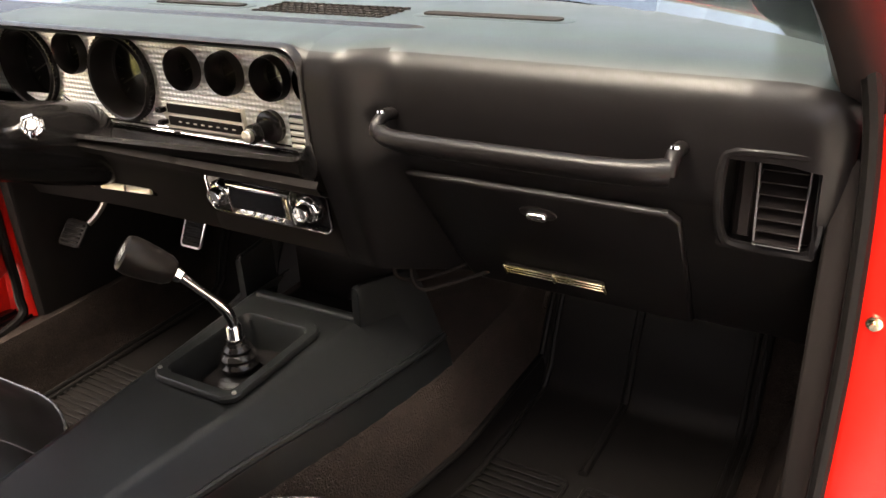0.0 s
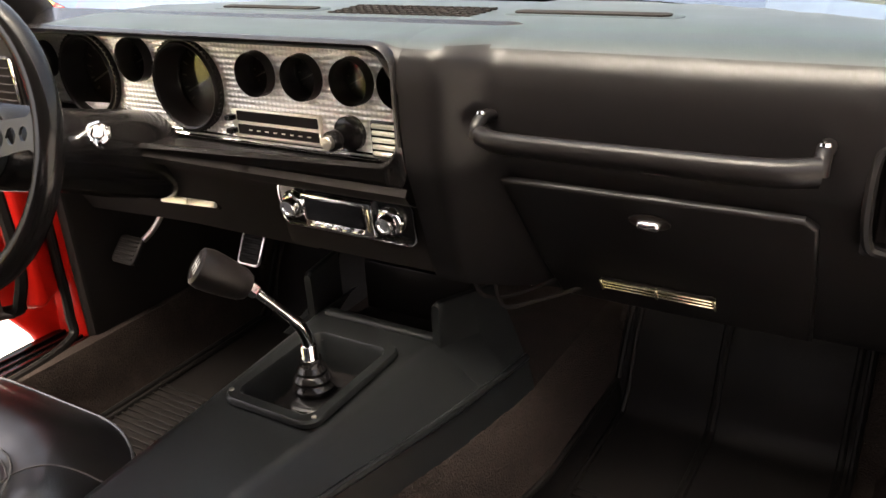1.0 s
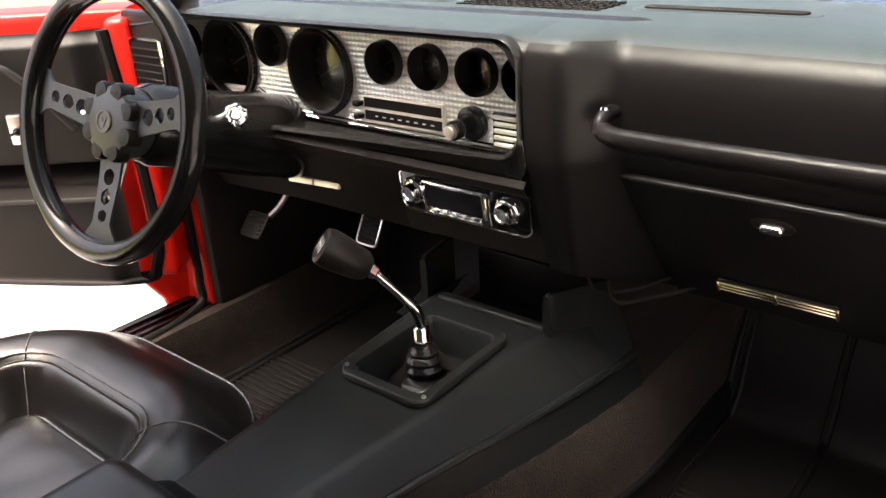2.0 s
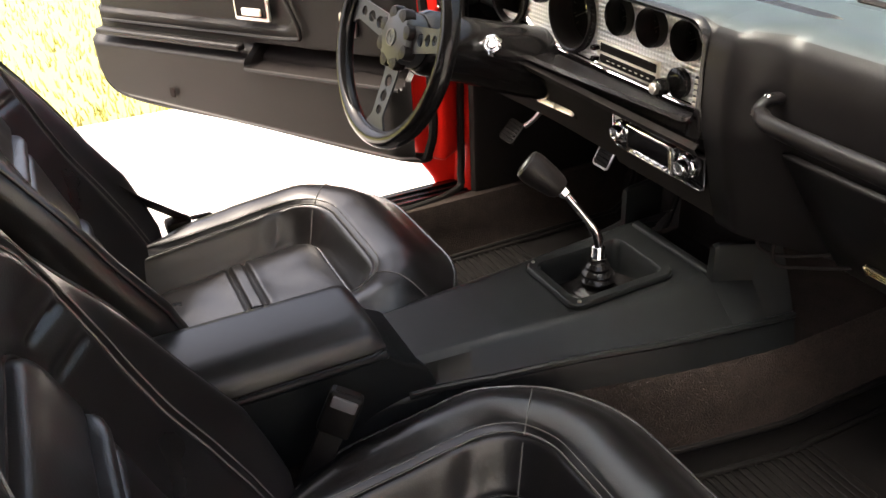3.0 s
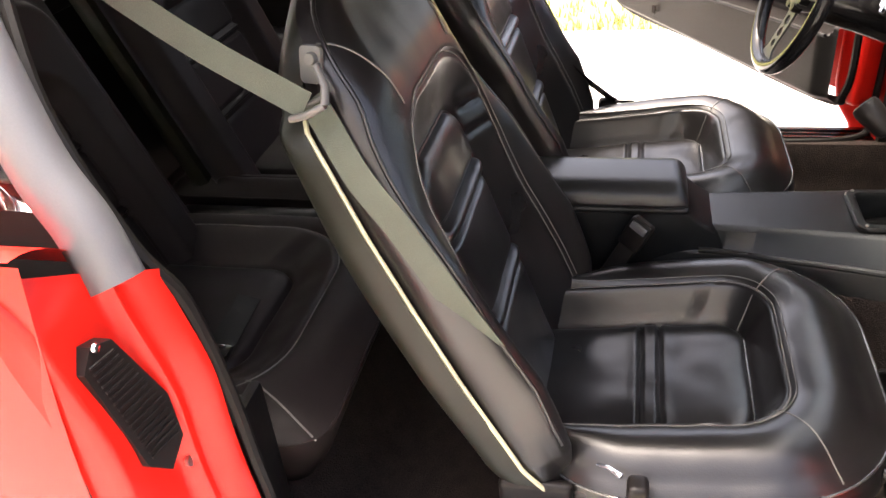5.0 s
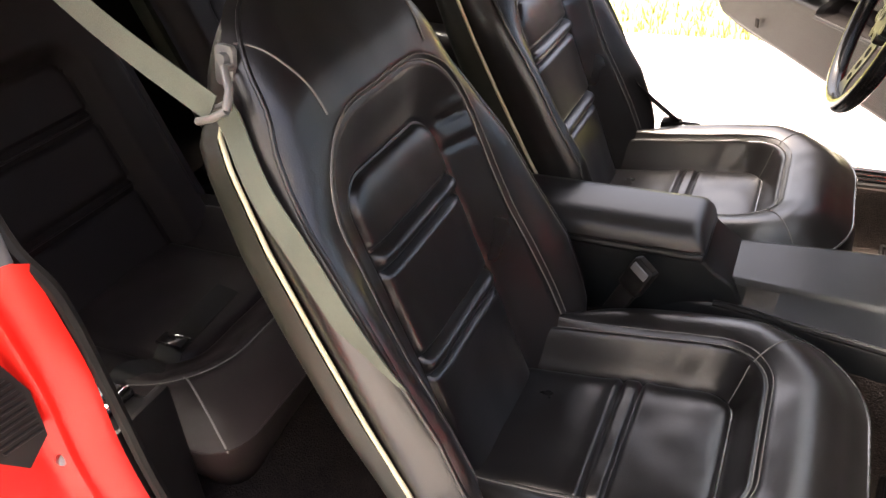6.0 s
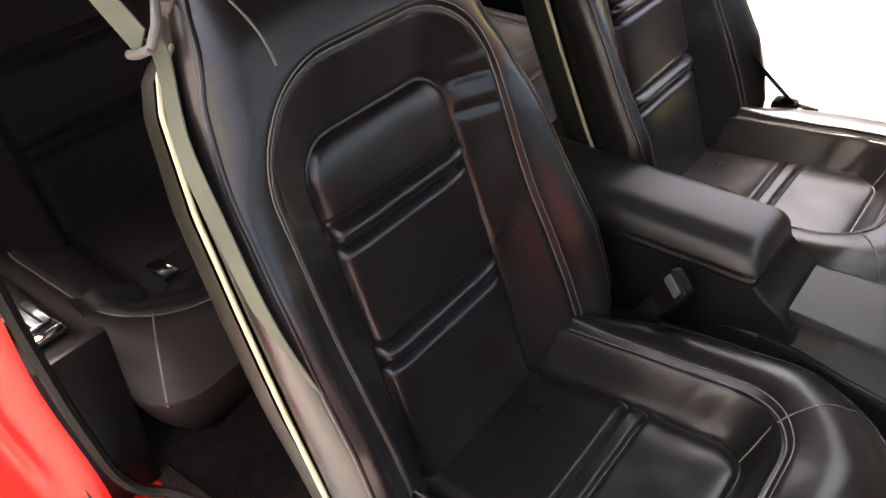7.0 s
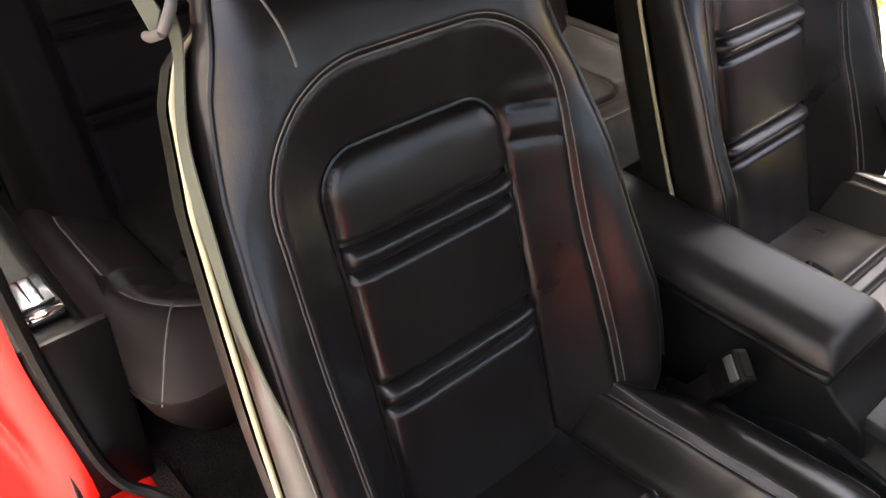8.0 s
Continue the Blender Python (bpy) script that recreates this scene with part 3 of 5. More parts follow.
def build_seat(name_group):
    seat = thing("front_bucket_seat", "black leather high-back bucket seat with stitched channels", "car seat", group=name_group)
    pan, inner = (0.14, -0.80, -0.372, 0.05), (0.184, -0.80, -0.33, 0.09)
    cover, panel, edge, height = seat_cushion(0.3, -0.735, -0.188, 0.21, inner, pan, 0.425, 0.061, 0.13, (-0.516, -0.548), slope=0.12)
    cush = part("seat_cushion", cover, LEATHER, seat, "padded black leather cushion with raised bolsters")
    part("cushion_panel", panel, LEATHER, cush, "flat channelled leather centre panel")
    part("cushion_piping", tube(edge, 0.0025, 8, True), PIPEHIDE, cush, "thin piping round the cushion edge")
    part("seam", tube(contour(*inner, height, gap=-0.68), 0.0013, 5), THREAD, cush)
    part("seam", tube(contour(*inner, height, grow=0.007, gap=-0.68), 0.001, 5), THREAD, cush)
    part("seam", tube(contour(*pan, height, 0.002, gap=-0.68), 0.0026, 8), PIPEHIDE, cush)
    for s in (1, -1):
        seam = [(s * (0.122 + 0.178 * k / 24), -0.382 + 0.125 * k / 24 + 0.012 * math.sin(3.14 * k / 24)) for k in range(25)]
        seam = [q for q in seam if sd_box(*q, 0.3, -0.735, -0.188, 0.21) < -0.001]
        part("seam", tube([(x, y, height(x, y) + 0.0006) for x, y in seam], 0.0012, 5), THREAD, cush)
    part("seat_base", rbox(0.5, 0.44, 0.1, 0.02, 2, (0, -0.5, 0.3)), PLASTIC, seat, "black seat base trim")
    for s in (1, -1):
        part("seat_rail", rbox(0.03, 0.5, 0.08, 0.004, 2, (s * 0.2, -0.48, 0.22)), DULL, seat, "metal seat rail")

    # backrest: cross-sections from the panel round the bolster to the piping, then the shell behind
    bf = back_frame()
    W0, W1, nf, ns = -0.1, 0.719, 150, 12

    @functools.lru_cache(maxsize=None)
    def ring(w):
        hw, pd = front_width(w), pipe_depth(w)
        pts = []
        for k in range(nf + 1):
            x = hw * (2 * k / nf - 1)
            e = max(0.0, abs(x) / max(hw, 1e-4) - 0.68) / 0.32
            pts.append((x, w, back_face(x, w) - (0.04 + 0.01 * smooth(0.35, 0.5, w)) * (1 - math.sqrt(max(0, 1 - e * e)))))
        return pts, hw, pd

    def face(u, v):
        w = W0 + (W1 - W0) * (1 - (1 - v) ** 1.3)
        pts, hw, pd = ring(w)
        n = nf + 2 * ns
        i = round(u * n)
        out = half_width(w) - 0.005 - hw
        if i < ns:
            q, t = pts[0], 1 - i / ns
            return bf @ Vector((q[0] - out * t - 0.006 * math.sin(3.14 * t), w, q[2] + (pd - q[2]) * t))
        if i > ns + nf:
            q, t = pts[-1], (i - ns - nf) / ns
            return bf @ Vector((q[0] + out * t + 0.006 * math.sin(3.14 * t), w, q[2] + (pd - q[2]) * t))
        return bf @ Vector(pts[i - ns])

    def is_pan(u, v):
        w = W0 + (W1 - W0) * (1 - (1 - v) ** 1.3)
        i = u * (nf + 2 * ns) - ns
        x = front_width(w) * (2 * i / nf - 1)
        return 0 <= i <= nf and sd_box(x, w, *PANEL) < 0

    nv = 200
    back = part("backrest", grid(face, nf + 2 * ns, nv, False, lambda u, v: not is_pan(u, v)), LEATHER, seat, "padded black leather backrest with deep side bolsters")
    part("back_panel", grid(face, nf + 2 * ns, nv, False, is_pan), LEATHER, back, "leather centre panel with sewn double channels")

    def shell(u, v):
        w = W0 + (W1 - W0) * (1 - (1 - v) ** 1.3)
        hw, pd = half_width(w) + 0.01 * smooth(0.0, 0.2, w) * (1 - smooth(0.55, 0.575, w)), pipe_depth(w)
        a = math.pi * u
        thick = 0.085 - 0.03 * smooth(0.3, 0.7, w)
        x, z = -math.copysign(abs(math.cos(a)) ** 0.45, math.cos(a)) * hw, pd - thick * math.sin(a) ** 0.55
        return bf @ Vector((x, w, z))

    part("back_shell", grid(shell, 48, 60), SHELL, seat, "black vinyl shell behind the backrest")
    ws = [W0 + (0.574 - W0) * k / 60 for k in range(61)]
    rim = [half_width(w) + 0.003 * smooth(0.0, 0.2, w) for w in ws]
    for s in (1, -1):
        part("back_piping", tube([bf @ Vector((s * r, w, pipe_depth(w))) for r, w in zip(rim, ws)], 0.0036, 8), PIPING, seat, "worn pale piping along the shell edge")

    def on_back(x, w, up=0.0012):
        hw = front_width(w)
        e = max(0.0, abs(x) / max(hw, 1e-4) - 0.68) / 0.32
        return bf @ Vector((x, w, back_face(x, w) - (0.04 + 0.01 * smooth(0.35, 0.5, w)) * (1 - math.sqrt(max(0, 1 - min(1, e * e)))) + up))

    arch = [p for p in contour(*ARCH, lambda x, y: 0.0, gap=0.0)]
    part("seam", tube([on_back(p.x, p.y) for p in arch], 0.0013, 5), THREAD, back)
    arch = [p for p in contour(*ARCH, lambda x, y: 0.0, grow=0.007, gap=0.0)]
    part("seam", tube([on_back(p.x, p.y) for p in arch], 0.001, 5), THREAD, back)
    part("seam", tube([on_back(p.x, p.y, 0.003) for p in contour(*PANEL, lambda x, y: 0.0, gap=0.0)], 0.003, 6), LEATHER, back)
    for s in (1, -1):
        part("seam", tube([on_back(s * (front_width(w) * 0.965), w, 0.0015) for w in [0.02 + 0.67 * k / 44 for k in range(45)]], 0.0034, 8), LEATHER, back)
        part("seam", tube([on_back(s * (0.138 + (0.985 * front_width(0.645) - 0.138) * (k / 16) ** 1.4), 0.53 + 0.115 * (k / 16) ** 0.85) for k in range(17)], 0.0015, 5), THREAD, back)
        part("hinge_cover", rbox(0.022, 0.11, 0.05, 0.0105, 5, (s * 0.27, -0.695, 0.392)), PLASTIC, seat, "black vinyl hinge cover")
    return seat


SEAT = build_seat("front seats")
SEAT.matrix_world = pose(0.377, 0, 0)
copy_thing(SEAT, pose(-0.371, -0.038, 0.015))


# ---- rear seats ----
def strap(pts, width, normal, thick=0.0016, n=6):
    """A webbing band along points, its flat side facing normal (one vector, or one a point)."""
    path = spline(pts, n)
    ns = [Vector(normal)] * len(pts) if not isinstance(normal[0], (tuple, Vector)) else [Vector(q) for q in normal]
    ns = spline(ns, n)
    bm = bmesh.new()
    rows = []
    for i, p in enumerate(path):
        d = (path[min(i + 1, len(path) - 1)] - path[max(i - 1, 0)]).normalized()
        side = d.cross(ns[i]).normalized()
        up = side.cross(d).normalized()
        rows.append([bm.verts.new(p + side * width * a + up * thick * b) for a, b in ((-0.5, -0.5), (0.5, -0.5), (0.5, 0.5), (-0.5, 0.5))])
    for a, b in zip(rows, rows[1:]):
        for k in range(4):
            bm.faces.new((a[k], a[(k + 1) % 4], b[(k + 1) % 4], b[k]))
    bm.faces.new(rows[0])
    bm.faces.new(rows[-1])
    return bm


def build_rear_seat(x, group):
    seat = thing("rear_bucket_seat", "black leather rear bucket seat with stitched channels", "car seat", group=group)
    inner, pan = (0.262, -1.62, -1.12, 0.16), (0.16, -1.62, -1.22, 0.06)
    cover, panel, edge, height = seat_cushion(0.325, -1.66, -1.0, 0.07, inner, pan, 0.468, 0.036, 0.17, (), 3.0, 0.1)
    c = part("seat_cushion", cover, REARHIDE, seat, "padded black leather rear cushion")
    part("cushion_panel", panel, REARHIDE, c)
    part("cushion_piping", tube(edge, 0.0025, 6, True), REARHIDE, c)
    part("seam", tube(contour(*inner, height, gap=-1.55), 0.0014, 5), THREAD, c)
    for s in (1, -1):
        part("seam", tube([(s * (0.212 + 0.095 * k / 12), -1.167 + 0.15 * k / 12, height(0.212 + 0.095 * k / 12, -1.167 + 0.15 * k / 12) + 0.001) for k in range(13)], 0.0016, 5), THREAD, c)
    bf = Matrix(((1, 0, 0, 0), (0, -math.sin(0.38), math.cos(0.38), -1.52), (0, math.cos(0.38), math.sin(0.38), 0.46), (0, 0, 0, 1)))

    def face(X, w):
        dp, do = sd_box(X, w, 0.15, -0.1, 0.42, 0.05), -sd_box(X, w, 0.29, -0.12, 0.6, 0.1)
        z = 0.05 if dp > 0 else 0.018
        z = 0.018 + 0.034 * smooth(0.0, 0.035, dp) - 0.04 * (1 - smooth(0.0, 0.05, do))
        if dp < 0:
            for g in (0.31, 0.285, 0.16, 0.135):
                z -= 0.008 * math.exp(-((w - g) / 0.005) ** 2)
        return z - 0.007 * math.exp(-(dp / 0.005) ** 2)

    b = part("backrest", grid(lambda u, v: bf @ Vector((-0.3 + 0.6 * u, -0.12 + 0.73 * v, face(-0.3 + 0.6 * u, -0.12 + 0.73 * v))), 90, 110), REARHIDE, seat, "padded black leather rear backrest")
    part("back_board", place(rbox(0.6, 0.73, 0.05, 0.02, 2, (0, 0.245, -0.03)), bf), SHELL, b)
    for g in (0.2975, 0.1475):
        part("seam", tube([bf @ Vector((-0.14 + 0.28 * k / 8, g, 0.019)) for k in range(9)], 0.004, 6), REARHIDE, b)
    seat.matrix_world = pose(x, 0, 0)
    if x > 0:
        belt = thing("rear_seat_belt", "black lap belt lying across the rear cushion", "seat belt")
        line = [(-0.04 + 0.32 * k / 16, -1.275 + 0.02 * k / 16) for k in range(17)]
        part("lap_webbing", strap([(x + a, b, height(a, b) + 0.005) for a, b in line], 0.045, (0, 0.25, 0.97)), RUBBER, belt)
        a, b = 0.125, -1.268
        part("belt_slider", rbox(0.03, 0.056, 0.008, 0.003, 2, (x + a, b, height(a, b) + 0.009)), GLOSS, belt, "black adjuster")
        part("slider_bar", rbox(0.006, 0.034, 0.004, 0.0015, 2, (x + a - 0.008, b, height(a, b) + 0.0145)), CHROME, belt, "small bright bar")
    return seat


build_rear_seat(0.365, "rear seats")
build_rear_seat(-0.37, "rear seats")
part("rear_tunnel_cover", rbox(0.07, 0.5, 0.2, 0.03, 3, (0, -1.36, 0.38)), VINYL, CAR)


# ---- seat belts ----
def build_shoulder_belt(sx, centre):
    """The guide on the backrest's shoulder with the belt running through it."""
    g = thing("seat_belt", "faded grey-green seat belt through a grey plastic shoulder guide", "seat belt", group="shoulder belts")
    o = centre

    def X(x):
        return o + sx * (x - 0.375)
    flat = (0.97 * sx, -0.12, 0.15)
    part("belt_webbing", strap([(X(0.545), -1.44, 1.275), (X(0.563), -1.3, 1.19), (X(0.583), -1.12, 1.068), (X(0.596), -0.968, 0.982)], 0.038, flat), BELT, g, "faded grey-green webbing")
    bf = back_frame()
    shift = Vector((0, -0.038, 0.015)) if sx < 0 else Vector((0, 0, 0))
    run = []
    for x, w, d in ((0.208, 0.592, -0.08), (0.213, 0.565, -0.072), (0.244, 0.489, -0.05), (0.26, 0.41, -0.022), (0.269, 0.317, 0.0), (0.266, 0.24, 0.014), (0.255, 0.18, 0.022), (0.235, 0.11, 0.03)):
        p = bf @ Vector((x, w, d)) + shift
        run.append(Vector((o + sx * p.x, p.y, p.z)))
    part("belt_webbing", strap(run, 0.043, [(0.97 * sx, -0.2, 0.13)] * 4 + [(0.97 * sx, y, z) for y, z in ((-0.2, 0.05), (-0.16, -0.04), (-0.08, -0.1), (0.0, -0.14))]), BELT, g, "faded grey-green webbing")
    # guide: plate on the shoulder, arm, and the loop that carries the belt
    plate = prism(round_rect(0.016, 0.024, 0.008, 5), 0.007, 0.002)
    c = Vector((X(0.553), -0.968, 1.02)) + shift
    turn = Vector((0.97 * sx, -0.2, 0.2)).to_track_quat("Z", "Y").to_matrix().to_4x4()
    part("guide_plate", place(plate, Matrix.Translation(c) @ turn), GUIDE, g, "grey plastic guide plate")
    part("bolt", place(lathe([(0.0001, 0.014), (0.007, 0.014), (0.008, 0.011), (0.008, 0.006)], 16), Matrix.Translation(c + Vector((0, 0.004, 0.008))) @ turn), GUIDE, g)
    a, b = Vector((X(0.6), -0.99, 0.966)) + shift, Vector((X(0.604), -0.941, 0.986)) + shift
    part("guide_loop", tube([a, (a + b) / 2 + Vector((0.004 * sx, 0, -0.002)), b], 0.005, 10), GUIDE, g, "grey plastic belt loop")
    part("guide_loop", tube([a + Vector((-0.014 * sx, 0.0, 0.008)), (a + b) / 2 + Vector((-0.014 * sx, 0, 0.006)), b + Vector((-0.012 * sx, 0, 0.008))], 0.0034, 10), GUIDE, g)
    part("guide_arm", tube([b, b + Vector((-0.012 * sx, 0.0, 0.02)), b + Vector((-0.025 * sx, -0.012, 0.04)), c + Vector((0.006 * sx, 0.01, 0.0))], [0.0055, 0.0055, 0.005, 0.0045], 10), GUIDE, g)
    return g


build_shoulder_belt(1, 0.375)
build_shoulder_belt(-1, -0.371)


def build_buckle(loc, m, label):
    """An upright buckle on a stiff sleeve; its own y points up the sleeve."""
    b = thing("belt_buckle", label, "belt buckle", Matrix.Translation(loc) @ m, group="belt buckles")
    part("buckle_body", rbox(0.046, 0.062, 0.024, 0.005, 3, (0, 0.0, 0)), RUBBER, b, "ribbed black buckle body")
    part("release_button", rbox(0.034, 0.016, 0.006, 0.002, 2, (0, 0.018, 0.0125)), GREYVINYL, b)
    part("slot", rbox(0.034, 0.004, 0.014, 0.001, 1, (0, 0.031, 0)), DARK, b)
    part("sleeve", rbox(0.036, 0.16, 0.015, 0.005, 2, (0, -0.108, -0.002)), RUBBER, b, "stiff black sleeve")
    return b


build_buckle((0.105, -0.562, 0.515), pose(0, 0, 0, 62, 0, 0) @ pose(0, 0, 0, 0, 62, 0), "black plastic belt buckle beside the console")
build_buckle((-0.165, -0.6, 0.5), pose(0, 0, 0, 62, 0, 0) @ pose(0, 0, 0, 0, -62, 0), "black plastic belt buckle beside the console")
# lap belt tongue and cover at the seat's outer hinge
tongue = thing("belt_tongue", "chromed belt tongue in a black webbing end", "belt buckle")
part("tongue_plate", tube([(0.652, -0.606, 0.468), (0.662, -0.59, 0.474), (0.676, -0.572, 0.474)], [0.0022, 0.003, 0.004], 8), CHROME, tongue, "thin chromed tongue")
part("tongue_cover", rbox(0.036, 0.03, 0.055, 0.01, 3, (0.69, -0.55, 0.455)), PLASTIC, tongue, "black plastic cover")
part("lap_webbing", strap([(0.69, -0.55, 0.44), (0.715, -0.56, 0.36), (0.72, -0.6, 0.28)], 0.05, (1, 0, 0.2)), PLASTIC, tongue)
db = thing("belt_tongue", "black belt end and metal tongue lying by the driver's seat", "belt buckle")
part("lap_webbing", strap([(-0.6, -0.85, 0.7), (-0.606, -0.78, 0.625), (-0.613, -0.723, 0.565), (-0.622, -0.667, 0.515), (-0.63, -0.63, 0.482)], 0.036, (0.62, -0.5, -0.55)), DARK, db)
part("tongue_plate", tube([(-0.635, -0.635, 0.478), (-0.622, -0.605, 0.482), (-0.632, -0.58, 0.478), (-0.65, -0.6, 0.47)], 0.004, 8, True), GLOSS, db)
part("tongue_cover", rbox(0.04, 0.05, 0.03, 0.008, 2, (-0.632, -0.645, 0.47)), DARK, db)
part("belt_anchor", tube([(-0.635, -0.76, 0.40), (-0.64, -0.735, 0.392), (-0.64, -0.71, 0.4)], 0.005, 8), CHROME, db)


# ---- centre console ----
def build_console():
    c = thing("centre_console", "black moulded plastic centre console with armrest and gear lever well", "console")

    def top_z(y):
        return lerp_path([(-0.8, 0.489), (-0.42, 0.492), (-0.16, 0.497), (0.03, 0.502), (0.085, 0.504), (0.3, 0.5)], y)[0]

    def left_x(y):
        return -0.128 - 0.055 * (y + 0.15)

    hole = (-0.031, -0.058)  # middle of the gear lever well

    def body(u, v):
        """Cross-section from the right skirt over the top to the left skirt."""
        y = -0.80 + 0.99 * v
        zt, xr, xl = top_z(y), right_x(y), left_x(y)
        fr, fl = xr + flange(y), xl - 0.6 * flange(y)
        side = [(fr + 0.02, 0.2), (fr + 0.02, 0.365), (fr + 0.017, 0.378), (fr + 0.004, 0.438), (fr, 0.446), (fr - 0.008, 0.452), (xr + 0.006, zt - 0.006), (xr - 0.006, zt)]
        other = [(xl + 0.006, zt), (xl - 0.006, zt - 0.006), (fl + 0.008, 0.452), (fl, 0.446), (fl - 0.017, 0.378), (fl - 0.02, 0.2)]
        rows = side + [(xr - 0.006 + (xl - xr + 0.012) * k / 24, zt) for k in range(1, 24)] + other
        x, z = rows[round(u * (len(rows) - 1))]
        return (x, y, z)

    n = 8 + 23 + 6 - 1

    def open_well(u, v):
        x, y, z = body(round(u * n - 0.5) / n, v)
        x2 = body(round(u * n + 0.5) / n, v)[0]
        xm = (x + x2) / 2
        return not (u > 0.2 and u < 0.85 and sd_box(xm - hole[0], y - hole[1], 0.066, -0.082, 0.082, 0.015) < 0) and not (0.2 < u < 0.85 and y > 0.1)

    part("console_body", grid(body, n, 140, False, open_well), CONSOLE, c, "black grained plastic console body")
    # ridged flange along the skirt
    for s in (1, -1):
        part("skirt_bead", tube([(right_x(y) + flange(y) if s > 0 else left_x(y) - 0.6 * flange(y), y, 0.448) for y in [-0.44 + 0.63 * k / 20 for k in range(21)]], 0.006, 8), CONSOLE, c)
    # raised sides of the front bin, rising to the dash
    def bin_wall(u, v):
        """Cross-section of the side wall: out at the bead, up to a rounded top, down on the inside."""
        y = 0.082 + 0.11 * v
        top = 0.57 - 0.006 * (1 - smooth(-0.002, 0.008, y - 0.082)) - 0.012 * v
        xt, foot = 0.083 + 0.3 * (y - 0.082), right_x(y) + flange(y) - 0.004
        k = v
        knee = Vector((right_x(y) + 0.005, 0.498)).lerp(Vector((foot + 0.45 * (xt - foot), 0.45 + 0.45 * (top - 0.45))), k)
        rows = [(foot, 0.45), tuple(knee), (xt, top - 0.007), (xt - 0.002, top - 0.002), (xt - 0.006, top), (xt - 0.009, top), (xt - 0.012, top - 0.003), (xt - 0.013, top - 0.01), (xt - 0.013, 0.46)]
        x, z = rows[round(u * 8)]
        return (x, y, z)

    for s in (1, -1):
        wall = join(grid(bin_wall, 8, 30), grid(lambda u, v: (bin_wall(u, 0)[0], bin_wall(u, 0)[1], 0.45 + (bin_wall(u, 0)[2] - 0.45) * v), 8, 1))
        wall = wall if s > 0 else place(mirror_x(wall), Matrix.Translation((-0.076, 0, 0)))
        part("bin_side", wall, CONSOLE, c, "raised side of the front bin", smooth=30)
    part("bin_floor", rbox(0.2, 0.12, 0.008, 0.002, 1, (-0.03, 0.15, 0.462)), DARK, c)
    part("bin_back", rbox(0.2, 0.012, 0.1, 0.004, 2, (-0.03, 0.2, 0.5)), PLASTIC, c)
    part("bin_lip", rbox(0.2, 0.018, 0.03, 0.006, 3, (-0.03, 0.092, 0.496)), CONSOLE, c)
    # gear lever surround: raised frame with four screws, gaiter
    ring = bmesh.new()
    outer, inner = round_rect(0.077, 0.101, 0.022, 6), round_rect(0.06, 0.083, 0.014, 6)
    rows = []
    for pts, z in ((outer, 0.0), (outer, 0.006), ([(a * 0.97, b * 0.975) for a, b in outer], 0.009), ([(a * 1.04, b * 1.03) for a, b in inner], 0.009), (inner, 0.005), (inner, -0.056)):
        rows.append([ring.verts.new((hole[0] + a, hole[1] + b, 0.5 + z + (b + 0.098) * 0.02)) for a, b in pts])
    for a, b in zip(rows, rows[1:]):
        for k in range(len(a)):
            ring.faces.new((a[k], a[(k + 1) % len(a)], b[(k + 1) % len(b)], b[k]))
    fr_ob = part("lever_surround", ring, CONSOLE, c, "raised black frame round the gear lever")
    for sx in (-1, 1):
        for sy in (-1, 1):
            part("screw", place(lathe([(0.0001, 0.002), (0.003, 0.002), (0.0035, 0.0)], 10), Matrix.Translation((hole[0] + sx * 0.069, hole[1] + sy * 0.085, 0.5095))), DULL, fr_ob)

    def gaiter(u, v):
        a = 2 * math.pi * u
        k = 1 - v
        hx, hy = 0.064 * k ** 0.8 + 0.012 * (1 - k), 0.08 * k ** 0.8 + 0.012 * (1 - k)
        e = 3.0 - 1.0 * v
        q = (abs(math.cos(a)) ** e + abs(math.sin(a)) ** e) ** (-1 / e)
        puff = 1 + 0.1 * math.sin(v * 22) * (1 - v)
        return (hole[0] - 0.008 * v + hx * q * puff * math.cos(a), hole[1] + 0.01 * v + hy * q * puff * math.sin(a), 0.452 + 0.03 * v ** 1.2)

    part("gaiter", grid(gaiter, 48, 40, True), GLOSS, c, "black rubber gear lever gaiter")
    rings = [(0.028, -0.016), (0.03, -0.011), (0.026, -0.006), (0.025, -0.004), (0.027, 0.001), (0.022, 0.007), (0.02, 0.008), (0.021, 0.013), (0.017, 0.019), (0.0155, 0.021), (0.015, 0.03), (0.0001, 0.031)]
    part("boot", place(lathe(rings, 28), Matrix.Translation((-0.038, -0.055, 0.497))), GLOSS, c, "ringed glossy black boot")
    # armrest box with padded lid
    box = prism([(-0.967, 0.285), (-0.967, 0.535), (-0.474, 0.535), (-0.466, 0.53), (-0.456, 0.52), (-0.442, 0.508), (-0.424, 0.498), (-0.408, 0.486), (-0.398, 0.465), (-0.39, 0.445), (-0.375, 0.285)], 0.157, 0.007, 3)
    part("armrest_box", place(box, Matrix(((0, 0, 1, -0.1125), (1, 0, 0, 0), (0, 1, 0, 0), (0, 0, 0, 1)))), CONSOLE, c, "black armrest box sweeping down at its front")
    part("lid_lip", rbox(0.16, 0.5, 0.018, 0.008, 3, (-0.034, -0.713, 0.53)), CONSOLE, c)

    lid_rows = [(-0.108, 0.54), (-0.109, 0.556), (-0.105, 0.57), (-0.094, 0.578), (-0.08, 0.58), (-0.04, 0.5805), (-0.008, 0.5795), (0.006, 0.578), (0.018, 0.574), (0.028, 0.567), (0.035, 0.558), (0.039, 0.549), (0.041, 0.54)]

